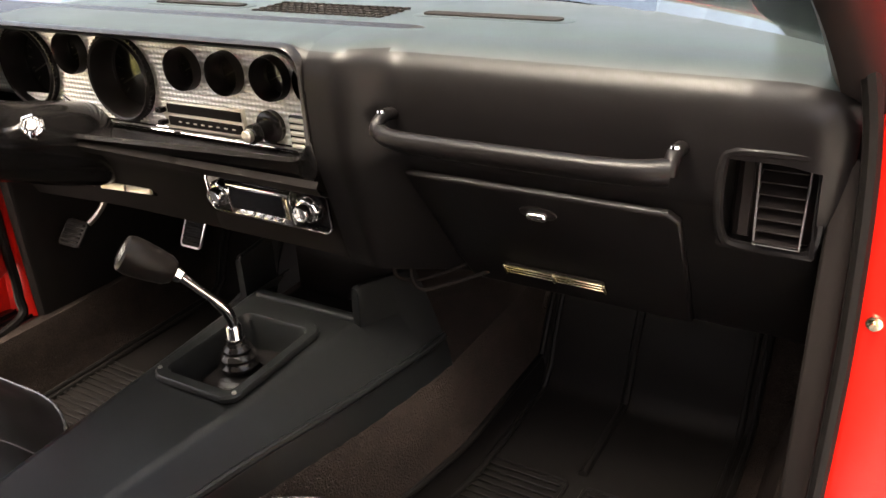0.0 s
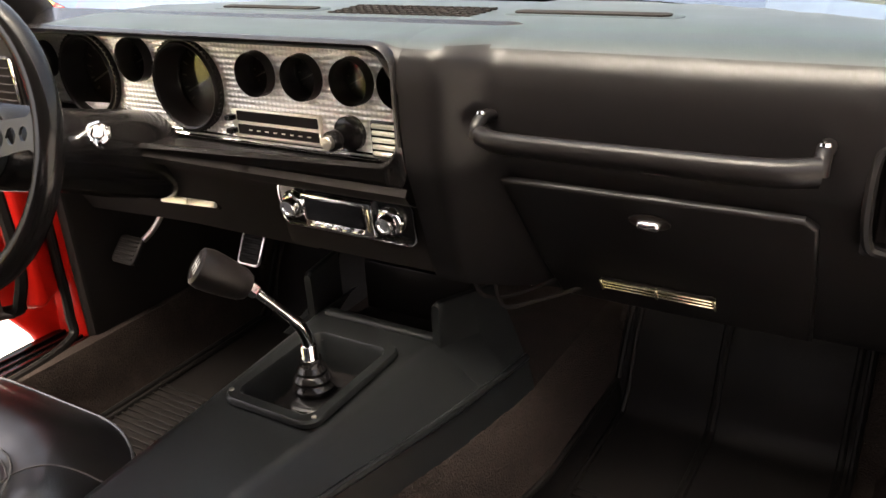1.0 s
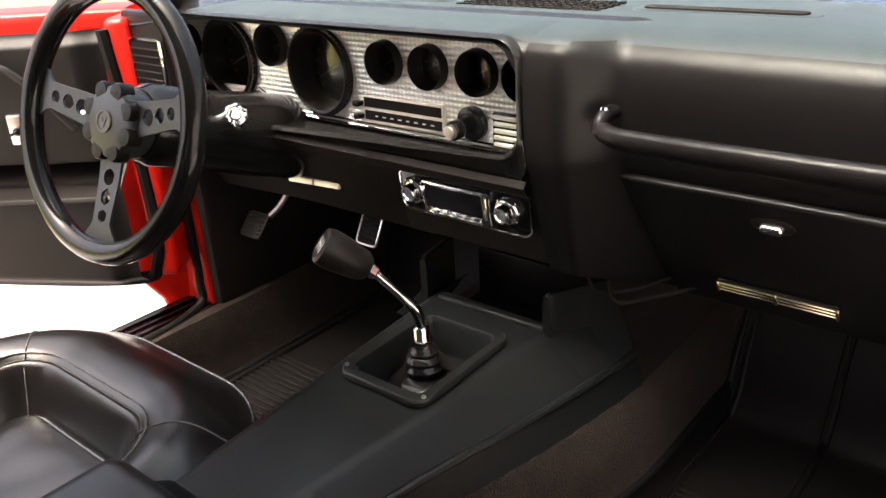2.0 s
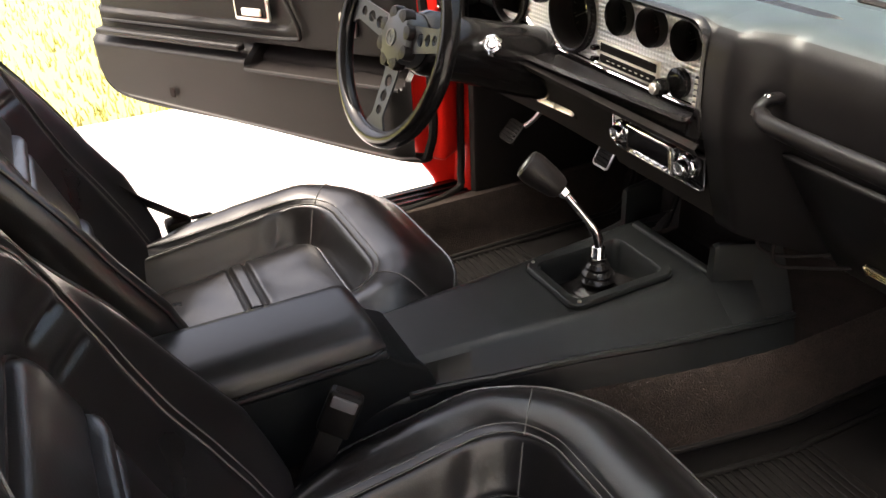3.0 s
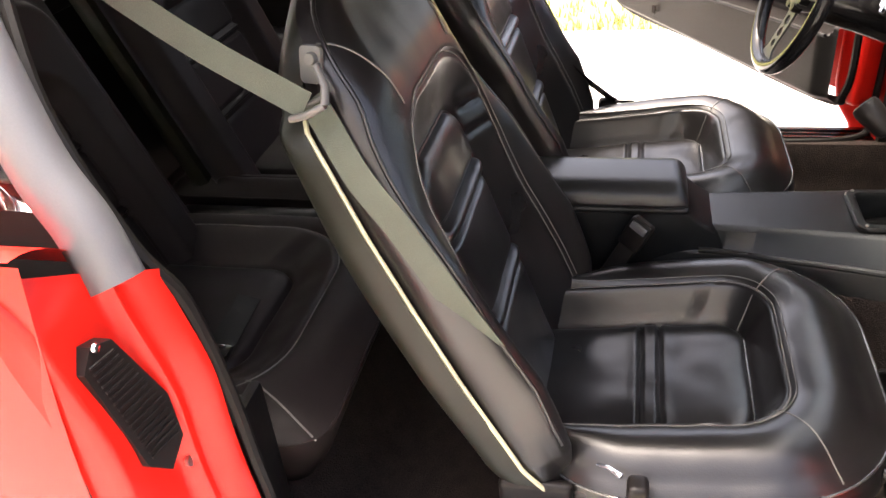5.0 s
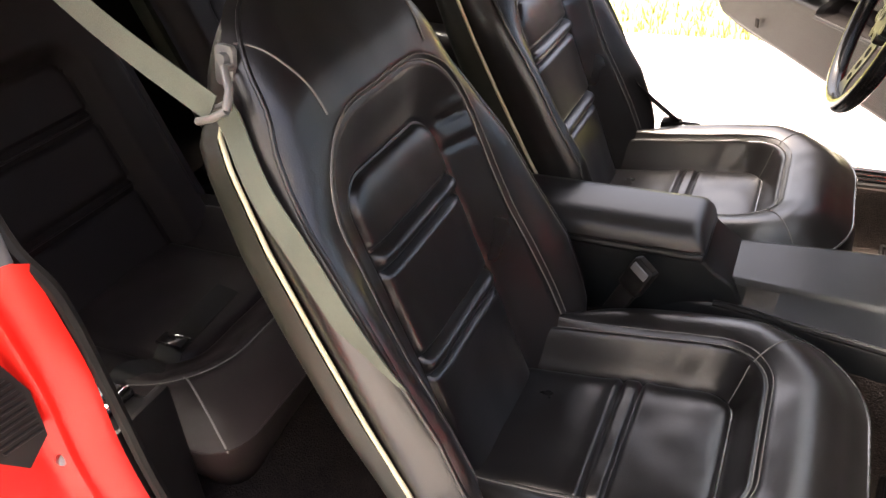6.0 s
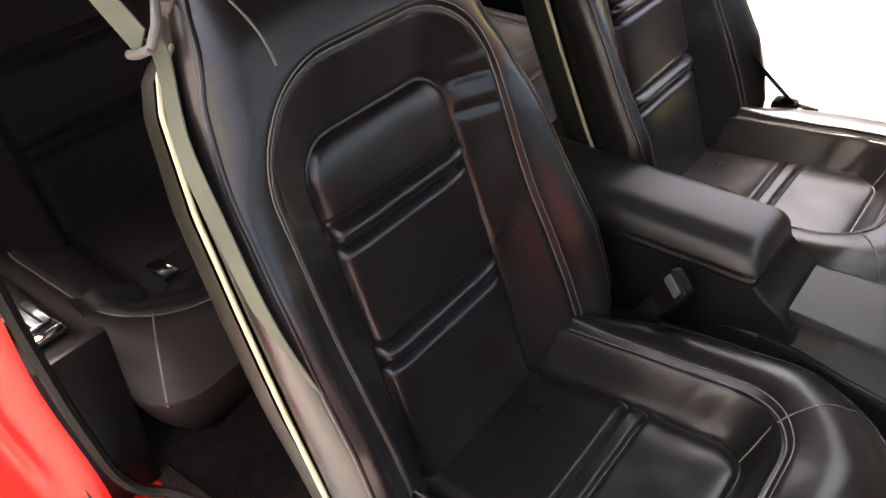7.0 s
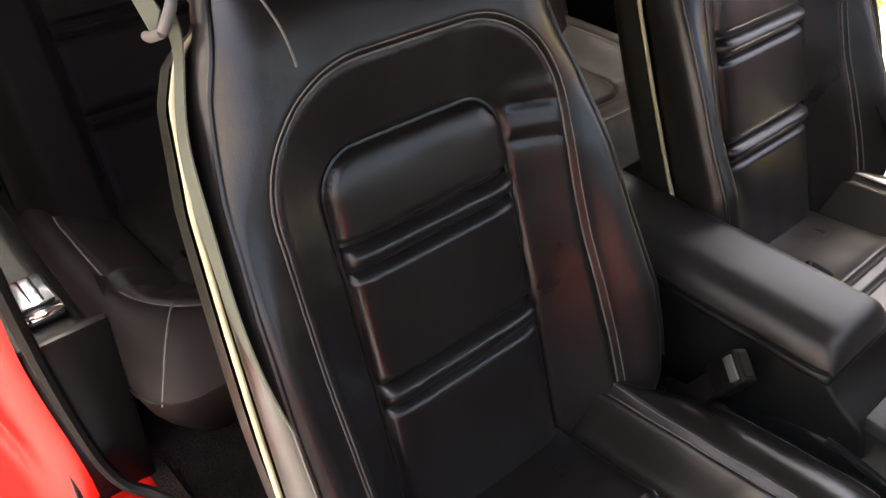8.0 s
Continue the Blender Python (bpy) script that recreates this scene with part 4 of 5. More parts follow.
    def lid(u, v):
        """The padded lid: a rolled top over a lower band, rounded off towards its front."""
        y = -0.967 + 0.502 * (1 - (1 - v) ** 2)
        x, z = lid_rows[round(u * (len(lid_rows) - 1))]
        k = math.sqrt(max(0.0, 1 - (max(0.0, y + 0.497) / 0.0321) ** 2.4))
        return (-0.033 + (x + 0.033) * (0.93 + 0.07 * k), y, 0.538 + (z - 0.538) * k)

    part("lid_seam", tube([(-0.114, -0.955, 0.5385), (-0.114, -0.49, 0.5385), (-0.106, -0.467, 0.5385), (0.038, -0.467, 0.5385), (0.0455, -0.49, 0.5385), (0.0455, -0.955, 0.5385)], 0.0024, 6), CONSOLE, c)
    part("armrest_lid", grid(lid, len(lid_rows) - 1, 60), LIDVINYL, c, "padded black armrest lid")
    part("lid_gap", rbox(0.15, 0.49, 0.006, 0.001, 1, (-0.034, -0.715, 0.539)), DARK, c)
    return c


build_console()


def build_gear_lever():
    g = thing("gear_lever", "bent chrome gear lever with a black rubber knob", "gear lever")
    pts = spline([(-0.038, -0.055, 0.5), (-0.038, -0.055, 0.545), (-0.04, -0.058, 0.565), (-0.046, -0.066, 0.585), (-0.073, -0.101, 0.64), (-0.08, -0.11, 0.652)], 6)
    part("shaft", tube(pts, [0.0085 if p.z < 0.585 else 0.0065 for p in pts], 14), CHROME, g, "bent chrome shaft")
    part("collar", place(lathe([(0.013, 0.0), (0.014, 0.004), (0.014, 0.02), (0.011, 0.024), (0.011, 0.04), (0.0085, 0.043)], 20), Matrix.Translation((-0.038, -0.055, 0.505))), CHROME, g)
    part("lock_nut", place(lathe([(0.008, 0), (0.0105, 0.003), (0.0105, 0.013), (0.008, 0.016)], 6), look((-0.071, -0.099, 0.637), (-0.08, -0.11, 0.652)) @ pose(0, 0, 0, 180, 0, 0)), CHROME, g, smooth=0)
    axis = Vector((-0.112, -0.15, 0.688)) - Vector((-0.076, -0.105, 0.645))
    m = Matrix.Translation((-0.076, -0.105, 0.645)) @ axis.to_track_quat("Z", "Y").to_matrix().to_4x4()
    k = part("knob", place(lathe([(0.008, 0), (0.016, 0.003), (0.0205, 0.011), (0.0235, 0.028), (0.026, 0.05), (0.0265, 0.063), (0.024, 0.072), (0.019, 0.075), (0.0185, 0.0735), (0.0001, 0.0735)], 28), m), PLASTIC, g, "black rubber knob with a shift pattern")
    for dx, w in ((-0.009, 0.0018), (0, 0.0018), (0.009, 0.0018)):
        part("shift_mark", place(rbox(w, 0.018, 0.0008, 0, 1, (dx, 0, 0.0738)), m), WHITE, k)
    part("shift_mark", place(rbox(0.02, 0.0018, 0.0008, 0, 1, (0, 0, 0.0739)), m), WHITE, k)


build_gear_lever()


# ---- dashboard ----
DASH = thing("dashboard", "black vinyl dashboard with engine-turned instrument panel and grab handle", "dashboard")


def tint_top(ob):
    """Gives the dash's upward faces a paler vinyl with the sky's sheen in its colour."""
    ob.data.materials.append(SKYTOP)
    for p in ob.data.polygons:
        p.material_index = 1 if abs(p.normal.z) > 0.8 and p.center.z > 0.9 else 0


def build_dash():
    # passenger side profile (y, z) from the windscreen to the lower edge; the centre profile stands prouder
    pas = [(0.56, 0.915), (0.4, 0.93), (0.22, 0.94), (0.13, 0.943), (0.085, 0.939), (0.055, 0.927), (0.039, 0.907), (0.035, 0.88), (0.04, 0.84), (0.05, 0.8), (0.066, 0.775), (0.1, 0.722), (0.15, 0.645), (0.196, 0.575), (0.21, 0.568), (0.25, 0.58)]
    cen = [(0.56, 0.915), (0.4, 0.93), (0.22, 0.94), (0.1, 0.943), (0.04, 0.94), (0.012, 0.93), (0.0, 0.912), (-0.004, 0.88), (-0.003, 0.84), (0.0, 0.8), (0.006, 0.775), (0.02, 0.73), (0.035, 0.68), (0.05, 0.635), (0.07, 0.625), (0.2, 0.63)]

    def smooth_profile(p):
        return spline([(0, a, b) for a, b in p], 4)

    ps, cs = smooth_profile(pas), smooth_profile(cen)
    n = len(ps) - 1

    def rear_limit(x):
        return 0.485 - 0.33 * (x / 0.68) ** 2

    def face(u, v):
        x = 0.102 + 0.606 * u
        k = smooth(0.138, 0.212, x)
        i = round(v * n)
        p = cs[i].lerp(ps[i], k)
        z = p.z
        y = (min(p.y, rear_limit(x)) if i < 20 else p.y) + 0.05 * smooth(0.66, 0.74, x) ** 2 * (1 if i > 12 else 0)
        return (x, y, z - 0.01 * smooth(0.64, 0.72, x) * (1 if i > 6 else 0))

    def keep(u, v):
        x = 0.102 + 0.606 * u
        _, y, z = face(u, v)
        return not (0.588 < x < 0.682 and 0.745 < z < 0.85 and y < 0.1)

    tint_top(part("passenger_face", grid(face, 120, n, False, keep), VINYL, DASH, "black vinyl dash face on the passenger side"))

    # driver side: pad on top, hooded opening, lower panels
    def hood(u, v):
        x = -0.74 + 0.842 * u
        lip = [(0.56, 0.915), (0.4, 0.93), (0.22, 0.94), (0.1, 0.943), (0.04, 0.941), (0.012, 0.939), (0.0, 0.936), (-0.004, 0.931), (0.002, 0.927), (0.03, 0.926)]
        end = [(0.56, 0.915), (0.4, 0.93), (0.22, 0.94), (0.1, 0.943), (0.04, 0.94), (0.012, 0.93), (0.004, 0.921), (0.0, 0.912), (-0.002, 0.9), (-0.003, 0.88)]
        k = smooth(0.06, 0.102, x)
        (ya, za), (yb, zb) = lip[round(v * 9)], end[round(v * 9)]
        return (x, min(ya + (yb - ya) * k, rear_limit(x)), za + (zb - za) * k - 0.025 * smooth(0.5, 0.75, -x))

    tint_top(part("driver_pad", grid(hood, 60, 9), VINYL, DASH, "black padded dash top"))

    # bezel: rounded frame between the pad and the instrument panel
    outer = round_rect(0.36, 0.083, 0.03, 8, -0.26, 0.845)
    rings = [(1.0, 1.0, 0.004), (1.0, 1.0, -0.002), (0.988, 0.96, -0.008), (0.972, 0.89, 0.0), (1.1, 0.93, 0.05), (1.35, 1.08, 0.12)]
    bm = bmesh.new()
    rows = []
    for (kx, kz, y), share in zip(rings, (-0.25, 1, 1, 0.9, 0.15, 0)):
        rows.append([bm.verts.new((-0.26 + (a + 0.26) * kx, y, 0.845 + (b - 0.845) * kz + (share * (0.026 - 0.077 * min(0.4, 0.09 - a)) if b < 0.845 else 0.011))) for a, b in outer])
    for a, b in zip(rows, rows[1:]):
        for k in range(len(a)):
            bm.faces.new((a[k], a[(k + 1) % len(a)], b[(k + 1) % len(b)], b[k]))
    part("bezel", bm, GLOSS, DASH, "black bezel round the instruments")
    # ledge under the opening and the panel that slopes to the pedals
    def lower(u, v):
        x = -0.74 + 0.59 * u
        q = [(0.0, 0.765), (-0.006, 0.757), (0.002, 0.745), (0.03, 0.735), (0.045, 0.715), (0.075, 0.665), (0.105, 0.615), (0.115, 0.597), (0.13, 0.592), (0.2, 0.6)]
        y, z = q[round(v * 9)]
        return (x, y, z - 0.012 * smooth(0.4, 0.74, -x))

    part("lower_panel", grid(lower, 30, 9), DARK, DASH, "black lower dash panel")

    def pod(u, v):
        x = -0.165 + 0.267 * u
        q = [(0.0, 0.765), (-0.006, 0.757), (0.002, 0.746), (0.014, 0.738), (0.036, 0.733), (0.044, 0.715), (0.05, 0.65), (0.056, 0.632), (0.07, 0.625), (0.2, 0.63)]
        y, z = q[round(v * 9)]
        return (x, y + (0.04 * smooth(-0.145, -0.165, x) if v > 0.35 else 0), z)

    part("radio_pod", grid(pod, 30, 9), DARK, DASH, "black radio housing")
    part("pod_side", rbox(0.006, 0.16, 0.12, 0.002, 1, (-0.168, 0.16, 0.69)), PLASTIC, DASH)
    part("dash_backing", rbox(1.36, 0.04, 0.3, 0.01, 1, (-0.01, 0.32, 0.74)), DARK, DASH)
    part("end_cap", rbox(0.012, 0.5, 0.3, 0.004, 2, (0.712, 0.31, 0.78)), VINYL, DASH)
    part("end_cap", rbox(0.012, 0.5, 0.3, 0.004, 2, (-0.742, 0.31, 0.78)), VINYL, DASH)

    # glove box door: plate on the sloping face
    a = math.atan2(0.13, 0.2)
    gm = Matrix.Translation((0.372, 0.128, 0.677)) @ pose(0, 0, 0, 90 + math.degrees(a), 0, 0)
    door = prism([(-0.175, 0.118), (0.163, 0.118), (0.176, 0.105), (0.172, -0.125), (-0.15, -0.125), (-0.162, -0.05)], 0.009, 0.0045, 3)
    gl = part("glove_box_door", place(door, gm), VINYL, DASH, "black vinyl glove box door")
    part("lock_escutcheon", place(lathe([(0.024, 0.0), (0.024, 0.002), (0.02, 0.003), (0.0001, 0.0032)], 28), gm @ pose(0.002, 0.08, 0.009) @ Matrix.Diagonal((1, 0.55, 1, 1))), PLASTIC, gl)
    part("lock_button", place(prism(round_rect(0.0135, 0.006, 0.005, 5), 0.009, 0.0045, 4), gm @ pose(0.002, 0.08, 0.011)), CHROME, gl, "chromed lock button")
    part("air_outlet", place(rbox(0.145, 0.021, 0.004, 0.0015, 1, (-0.008, -0.068, 0.011)), gm), DARK, gl)
    for k in range(3):
        part("outlet_bar", place(rbox(0.142, 0.0026, 0.005, 0.001, 1, (-0.008, -0.075 + 0.007 * k, 0.014)), gm), BRASS, gl, "tarnished bright outlet bar")
    for dx in (-0.08, -0.008, 0.064):
        part("outlet_post", place(rbox(0.004, 0.022, 0.006, 0.001, 1, (dx, -0.068, 0.015)), gm), BRASS, gl)

    # grab handle
    bar = spline([(0.205, 0.0, 0.842), (0.24, -0.012, 0.84), (0.37, -0.02, 0.842), (0.5, -0.014, 0.841), (0.548, 0.0, 0.842)], 8)
    h = part("grab_handle", tube(bar, [0.0105 + 0.003 * k / len(bar) for k in range(len(bar))], 14, flat=1.25), VINYL, DASH, "black padded passenger grab handle")
    for x in (0.2, 0.549):
        part("handle_mount", tube(spline([(x, 0.04, 0.856), (x, 0.015, 0.858), (x, 0.0, 0.85), (x, -0.002, 0.84)], 5), 0.008, 10), VINYL, h)
        part("handle_cap", place(lathe([(0.005, 0), (0.006, 0.002), (0.005, 0.005), (0.0001, 0.006)], 16), Matrix.Translation((x, 0.012, 0.862))), CHROME, h, "chromed end cap")

    # side vent in the passenger end: recessed box, louvres
    vent = part("side_vent", rbox(0.1, 0.006, 0.115, 0.002, 1, (0.645, 0.1, 0.798)), DARK, DASH, "recessed louvred air vent")
    for dx in (-0.06, 0.034):
        side = prism([(0.046, 0.856), (0.108, 0.856), (0.108, 0.738), (0.07, 0.742)], 0.006, 0.001, 1)
        part("vent_wall", place(side, Matrix(((0, 0, 1, 0.645 + dx), (1, 0, 0, 0), (0, 1, 0, 0), (0, 0, 0, 1)))), VINYL, vent)
    part("vent_wall", rbox(0.096, 0.06, 0.006, 0.002, 2, (0.635, 0.078, 0.853)), VINYL, vent)
    part("vent_wall", rbox(0.096, 0.04, 0.006, 0.002, 2, (0.635, 0.09, 0.742)), VINYL, vent)
    lip = spline([(0.602, 0.0405, 0.86), (0.591, 0.042, 0.85), (0.588, 0.05, 0.8), (0.591, 0.066, 0.757), (0.603, 0.074, 0.744), (0.645, 0.076, 0.742), (0.672, 0.077, 0.744), (0.683, 0.073, 0.757), (0.686, 0.058, 0.8), (0.685, 0.046, 0.85), (0.674, 0.042, 0.86), (0.645, 0.04, 0.861), (0.602, 0.0405, 0.86)], 5)
    part("vent_lip", tube(lip[:-1], 0.0055, 8, True), VINYL, vent, "rounded black lip round the vent")
    part("vent_blade", rbox(0.012, 0.004, 0.09, 0.001, 1, (0.611, 0.075, 0.8)), PLASTIC, vent, "narrow black blade beside the louvres")
    for k in range(7):
        part("louvre", place(rbox(0.046, 0.02, 0.002, 0.0008, 1), Matrix.Translation((0.646, 0.075, 0.757 + 0.0135 * k)) @ pose(0, 0, 0, 25, 0, 0)), PLASTIC, vent)
    part("vent_frame", tube([(0.622, 0.066, 0.842), (0.624, 0.068, 0.75), (0.669, 0.068, 0.75), (0.671, 0.066, 0.842)], 0.0013, 6, True), GREYVINYL, vent, "pale edged vent frame")
    # slots and speaker grille in the dash top
    def slot(x0, x1, y):
        cx, hw = (x0 + x1) / 2, (x1 - x0) / 2
        o = part("defroster_slot", place(prism(round_rect(hw, 0.024, 0.02, 6), 0.006, 0.003), Matrix.Translation((cx, y, 0.936))), SKYTOP, DASH, "defroster slot in the dash top")
        part("slot_opening", place(prism(round_rect(hw - 0.014, 0.011, 0.01, 6), 0.002), Matrix.Translation((cx, y, 0.942))), DARK, o)
    slot(0.13, 0.36, 0.215)
    slot(-0.37, -0.155, 0.2)
    for j in range(5):
        for k in range(17):
            part("grille_slot", rbox(0.0095, 0.008, 0.003, 0, 1, (-0.125 + 0.0138 * k, 0.175 + 0.017 * j, 0.9415)), DARK, DASH)


build_dash()


# ---- instruments ----
def build_instruments():
    yp = 0.08
    p = thing("instrument_panel", "bright engine-turned aluminium instrument panel with black round gauges", "instrument panel")
    dials = [(-0.556, 0.847, 0.066), (-0.33, 0.846, 0.066), (-0.439, 0.879, 0.034), (-0.667, 0.868, 0.03)] + [(x, 0.871, 0.0312) for x in (-0.191, -0.108, -0.024, 0.052)]
    outline = [(0.1, 0.925), (-0.77, 0.925), (-0.77, 0.795), (-0.52, 0.802), (-0.48, 0.792), (-0.445, 0.772), (-0.425, 0.766), (0.1, 0.766)]
    plate = part("panel_plate", place(pierced_plate(outline, [(x, z, r * 0.99) for x, z, r in dials], 0.004), facing_back(yp + 0.004)), TURNED, p, "engine-turned aluminium plate")

    for dz in (0.003, 0.0095):
        part("bead", tube([(-0.49, yp - 0.002, 0.795 + dz), (-0.45, yp - 0.002, 0.775 + dz), (-0.425, yp - 0.002, 0.766 + dz), (0.098, yp - 0.002, 0.766 + dz)], 0.002, 6), CHROME, plate, "bright bead along the panel's lower edge")

    def gauge(x, z, r, label, face=True):
        deep = 0.034 if r > 0.04 else 0.02
        ring = place(lathe([(r * 0.86, -deep), (r * 0.9, 0.006), (r * 0.92, 0.013), (r * 0.965, 0.015), (r * 1.0, 0.012), (r * 1.03, 0.0)], 48), facing_back(yp, x, z))
        g = part("gauge", ring, PLASTIC, p, label)
        part("dial", place(lathe([(0.0001, 0.0), (r * 0.88, 0.0)], 32), facing_back(yp + deep, x, z)), DARK, g)
        part("glass", place(lathe([(0.0001, 0.0085), (r * 0.55, 0.008), (r * 0.865, 0.0065), (r * 0.865, 0.005), (0.0001, 0.005)], 32), facing_back(yp + deep, x, z)), GLOSSGLASS, g)
        k = 12 if r > 0.04 else 7
        for i in range(k):
            a = radians(-40 + 260 * i / (k - 1))
            part("tick", place(rbox(r * 0.14, r * 0.03, 0.0006, 0, 1, (r * 0.7, 0, 0.001)), facing_back(yp + deep, x, z) @ pose(0, 0, 0, 0, 0, math.degrees(a))), GUIDE, g)
        part("needle", place(rbox(r * 0.75, r * 0.035, 0.001, 0, 1, (r * 0.3, 0, 0.003)), facing_back(yp + deep, x, z) @ pose(0, 0, 0, 0, 0, 205)), GUIDE, g)
        if r > 0.04:
            part("knurling", place(tube([(r * math.cos(6.2832 * i / 112) * (1.045 if i % 2 else 1), r * math.sin(6.2832 * i / 112) * (1.045 if i % 2 else 1), 0.009) for i in range(112)], 0.0024, 5, True), facing_back(yp, x, z)), PLASTIC, g)
        return g

    names = ["large black rev counter", "large black speedometer", "small black clock", "small black gauge"] + ["small black gauge in the row beside the speedometer"] * 4
    for (x, z, r), label in zip(dials, names):
        gauge(x, z, r, label)
    # heater sliders
    hv = part("heater_control", place(rbox(0.164, 0.008, 0.041, 0.002, 2), Matrix.Translation((-0.166, yp - 0.003, 0.799)) @ pose(0, 0, 0, 0, -1.0, 0)), PALE, p, "heater control with two sliders")
    for z in (0.809, 0.7895):
        part("slider_slot", rbox(0.15, 0.004, 0.0145, 0.001, 1, (-0.162, yp - 0.0065, z + 0.0005)), DARK, hv)
        part("slider", rbox(0.012, 0.016, 0.008, 0.002, 2, (-0.245, yp - 0.012, z - 0.002)), GLOSS, hv)
    for i in range(8):
        part("legend_mark", rbox(0.006, 0.001, 0.0014, 0, 1, (-0.212 + 0.0155 * i, yp - 0.009, 0.79)), PALE, hv)
    # wiper knob
    kn = part("wiper_knob", place(lathe([(0.024, 0.0), (0.024, 0.008), (0.021, 0.011), (0.012, 0.012), (0.012, 0.03), (0.0135, 0.032), (0.0135, 0.046), (0.011, 0.049), (0.0001, 0.05)], 28), facing_back(yp, -0.036, 0.801)), GLOSS, p, "black wiper knob with bright cap")
    part("knob_cap", place(lathe([(0.0095, 0.0), (0.0095, 0.006), (0.008, 0.008), (0.0001, 0.0082)], 24), facing_back(yp - 0.048, -0.036, 0.801)), DULL, kn)
    # lighter / vent grille
    gr = part("small_grille", rbox(0.048, 0.006, 0.05, 0.003, 2, (0.022, yp - 0.002, 0.797)), GLOSS, p, "small bright grille")
    for i in range(5):
        part("grille_bar", rbox(0.04, 0.005, 0.0062, 0.0015, 1, (0.022, yp - 0.0065, 0.7785 + 0.0093 * i)), PALE, gr)
    # vent at the driver's end, set in the dash face
    part("end_face", rbox(0.13, 0.02, 0.175, 0.008, 2, (-0.684, 0.008, 0.845)), PLASTIC, DASH, "black dash face at the driver's end")
    v = part("end_vent", rbox(0.088, 0.008, 0.092, 0.003, 2, (-0.676, -0.003, 0.838)), DARK, DASH, "black louvred vent in a bright frame")
    part("vent_frame", place(tube([(x, y, 0) for x, y in round_rect(0.046, 0.048, 0.006, 4)], 0.0028, 6, True), facing_back(-0.008, -0.676, 0.838)), CHROME, v, "bright vent frame")
    for i in range(6):
        part("louvre", rbox(0.08, 0.008, 0.002, 0.0006, 1, (-0.676, -0.008, 0.805 + 0.013 * i)), PLASTIC, v)
    return p


PALE = mat("pale_bright_metal", (0.92, 0.87, 0.76), 0.3, 0.45, stain=0.15, stain_scale=40)
GLOSSGLASS = glass_mat("gauge_glass", (0.85, 0.84, 0.8), 0.02, 1.32)
build_instruments()

# chromed trim pieces low on the driver's side
def build_low_trim():
    t = thing("lower_air_outlet", "bright double-bar air outlet under the dash", "air vent")
    part("outlet_frame", place(rbox(0.134, 0.018, 0.006, 0.002, 2), Matrix.Translation((-0.38, 0.082, 0.654)) @ pose(0, 0, 0, 76, 0, 0) @ pose(0, 0, 0, 0, 0, 3)), DARK, t)
    for dx in (-0.0315, 0.0315):
        part("outlet_bar", place(rbox(0.061, 0.0115, 0.006, 0.002, 2), Matrix.Translation((-0.38, 0.077, 0.655)) @ pose(0, 0, 0, 76, 0, 0) @ pose(0, 0, 0, 0, 0, 3) @ pose(dx, 0, 0)), PALE, t, "pale bright bar")


build_low_trim()


def build_radio():
    r = thing("car_radio", "chrome-faced car radio with a dark screen and two knobs", "radio")
    ym = 0.044
    tilt = pose(-0.029, ym - 0.002, 0.702, 90 + 6, 0, 0)
    part("face_plate", place(prism(round_rect(0.112, 0.032, 0.014, 6), 0.004, 0.002), tilt), GLOSS, r, "black face plate")
    part("plate_trim", place(tube([(x, y, 0.004) for x, y in round_rect(0.112, 0.032, 0.014, 8)], 0.0013, 6, True), tilt), CHROME, r, "thin chrome outline")
    part("nose", place(prism(round_rect(0.058, 0.0255, 0.003, 3), 0.012, 0.002), tilt @ pose(-0.004, 0.001, 0.004)), CHROME, r, "chromed radio nose")
    part("screen", place(prism(round_rect(0.049, 0.0165, 0.002, 2), 0.002), tilt @ pose(-0.006, 0.005, 0.0155)), SCREEN, r, "dark display")
    for i in range(5):
        part("button", place(rbox(0.016, 0.005, 0.006, 0.0015, 2, (-0.041 + 0.018 * i, -0.018, 0.018)), tilt), CHROME, r)
    part("side_tab", place(rbox(0.005, 0.034, 0.003, 0.001, 1, (0.048, 0.003, 0.0165)), tilt), BRASS, r)
    for x in (-0.079, 0.081):
        k = part("knob", place(lathe([(0.019, 0.0), (0.019, 0.01), (0.0165, 0.013), (0.0125, 0.014), (0.0125, 0.022), (0.011, 0.025), (0.0085, 0.025), (0.008, 0.023), (0.0001, 0.023)], 24), tilt @ pose(x, 0.006, 0.004)), CHROME, r, "chromed knob")
        for i in range(8):
            a = 6.2832 * i / 8
            part("grip", place(rbox(0.004, 0.004, 0.01, 0.001, 1, (x + 0.0185 * math.cos(a), 0.006 + 0.0185 * math.sin(a), 0.009)), tilt), CHROME, k)


build_radio()


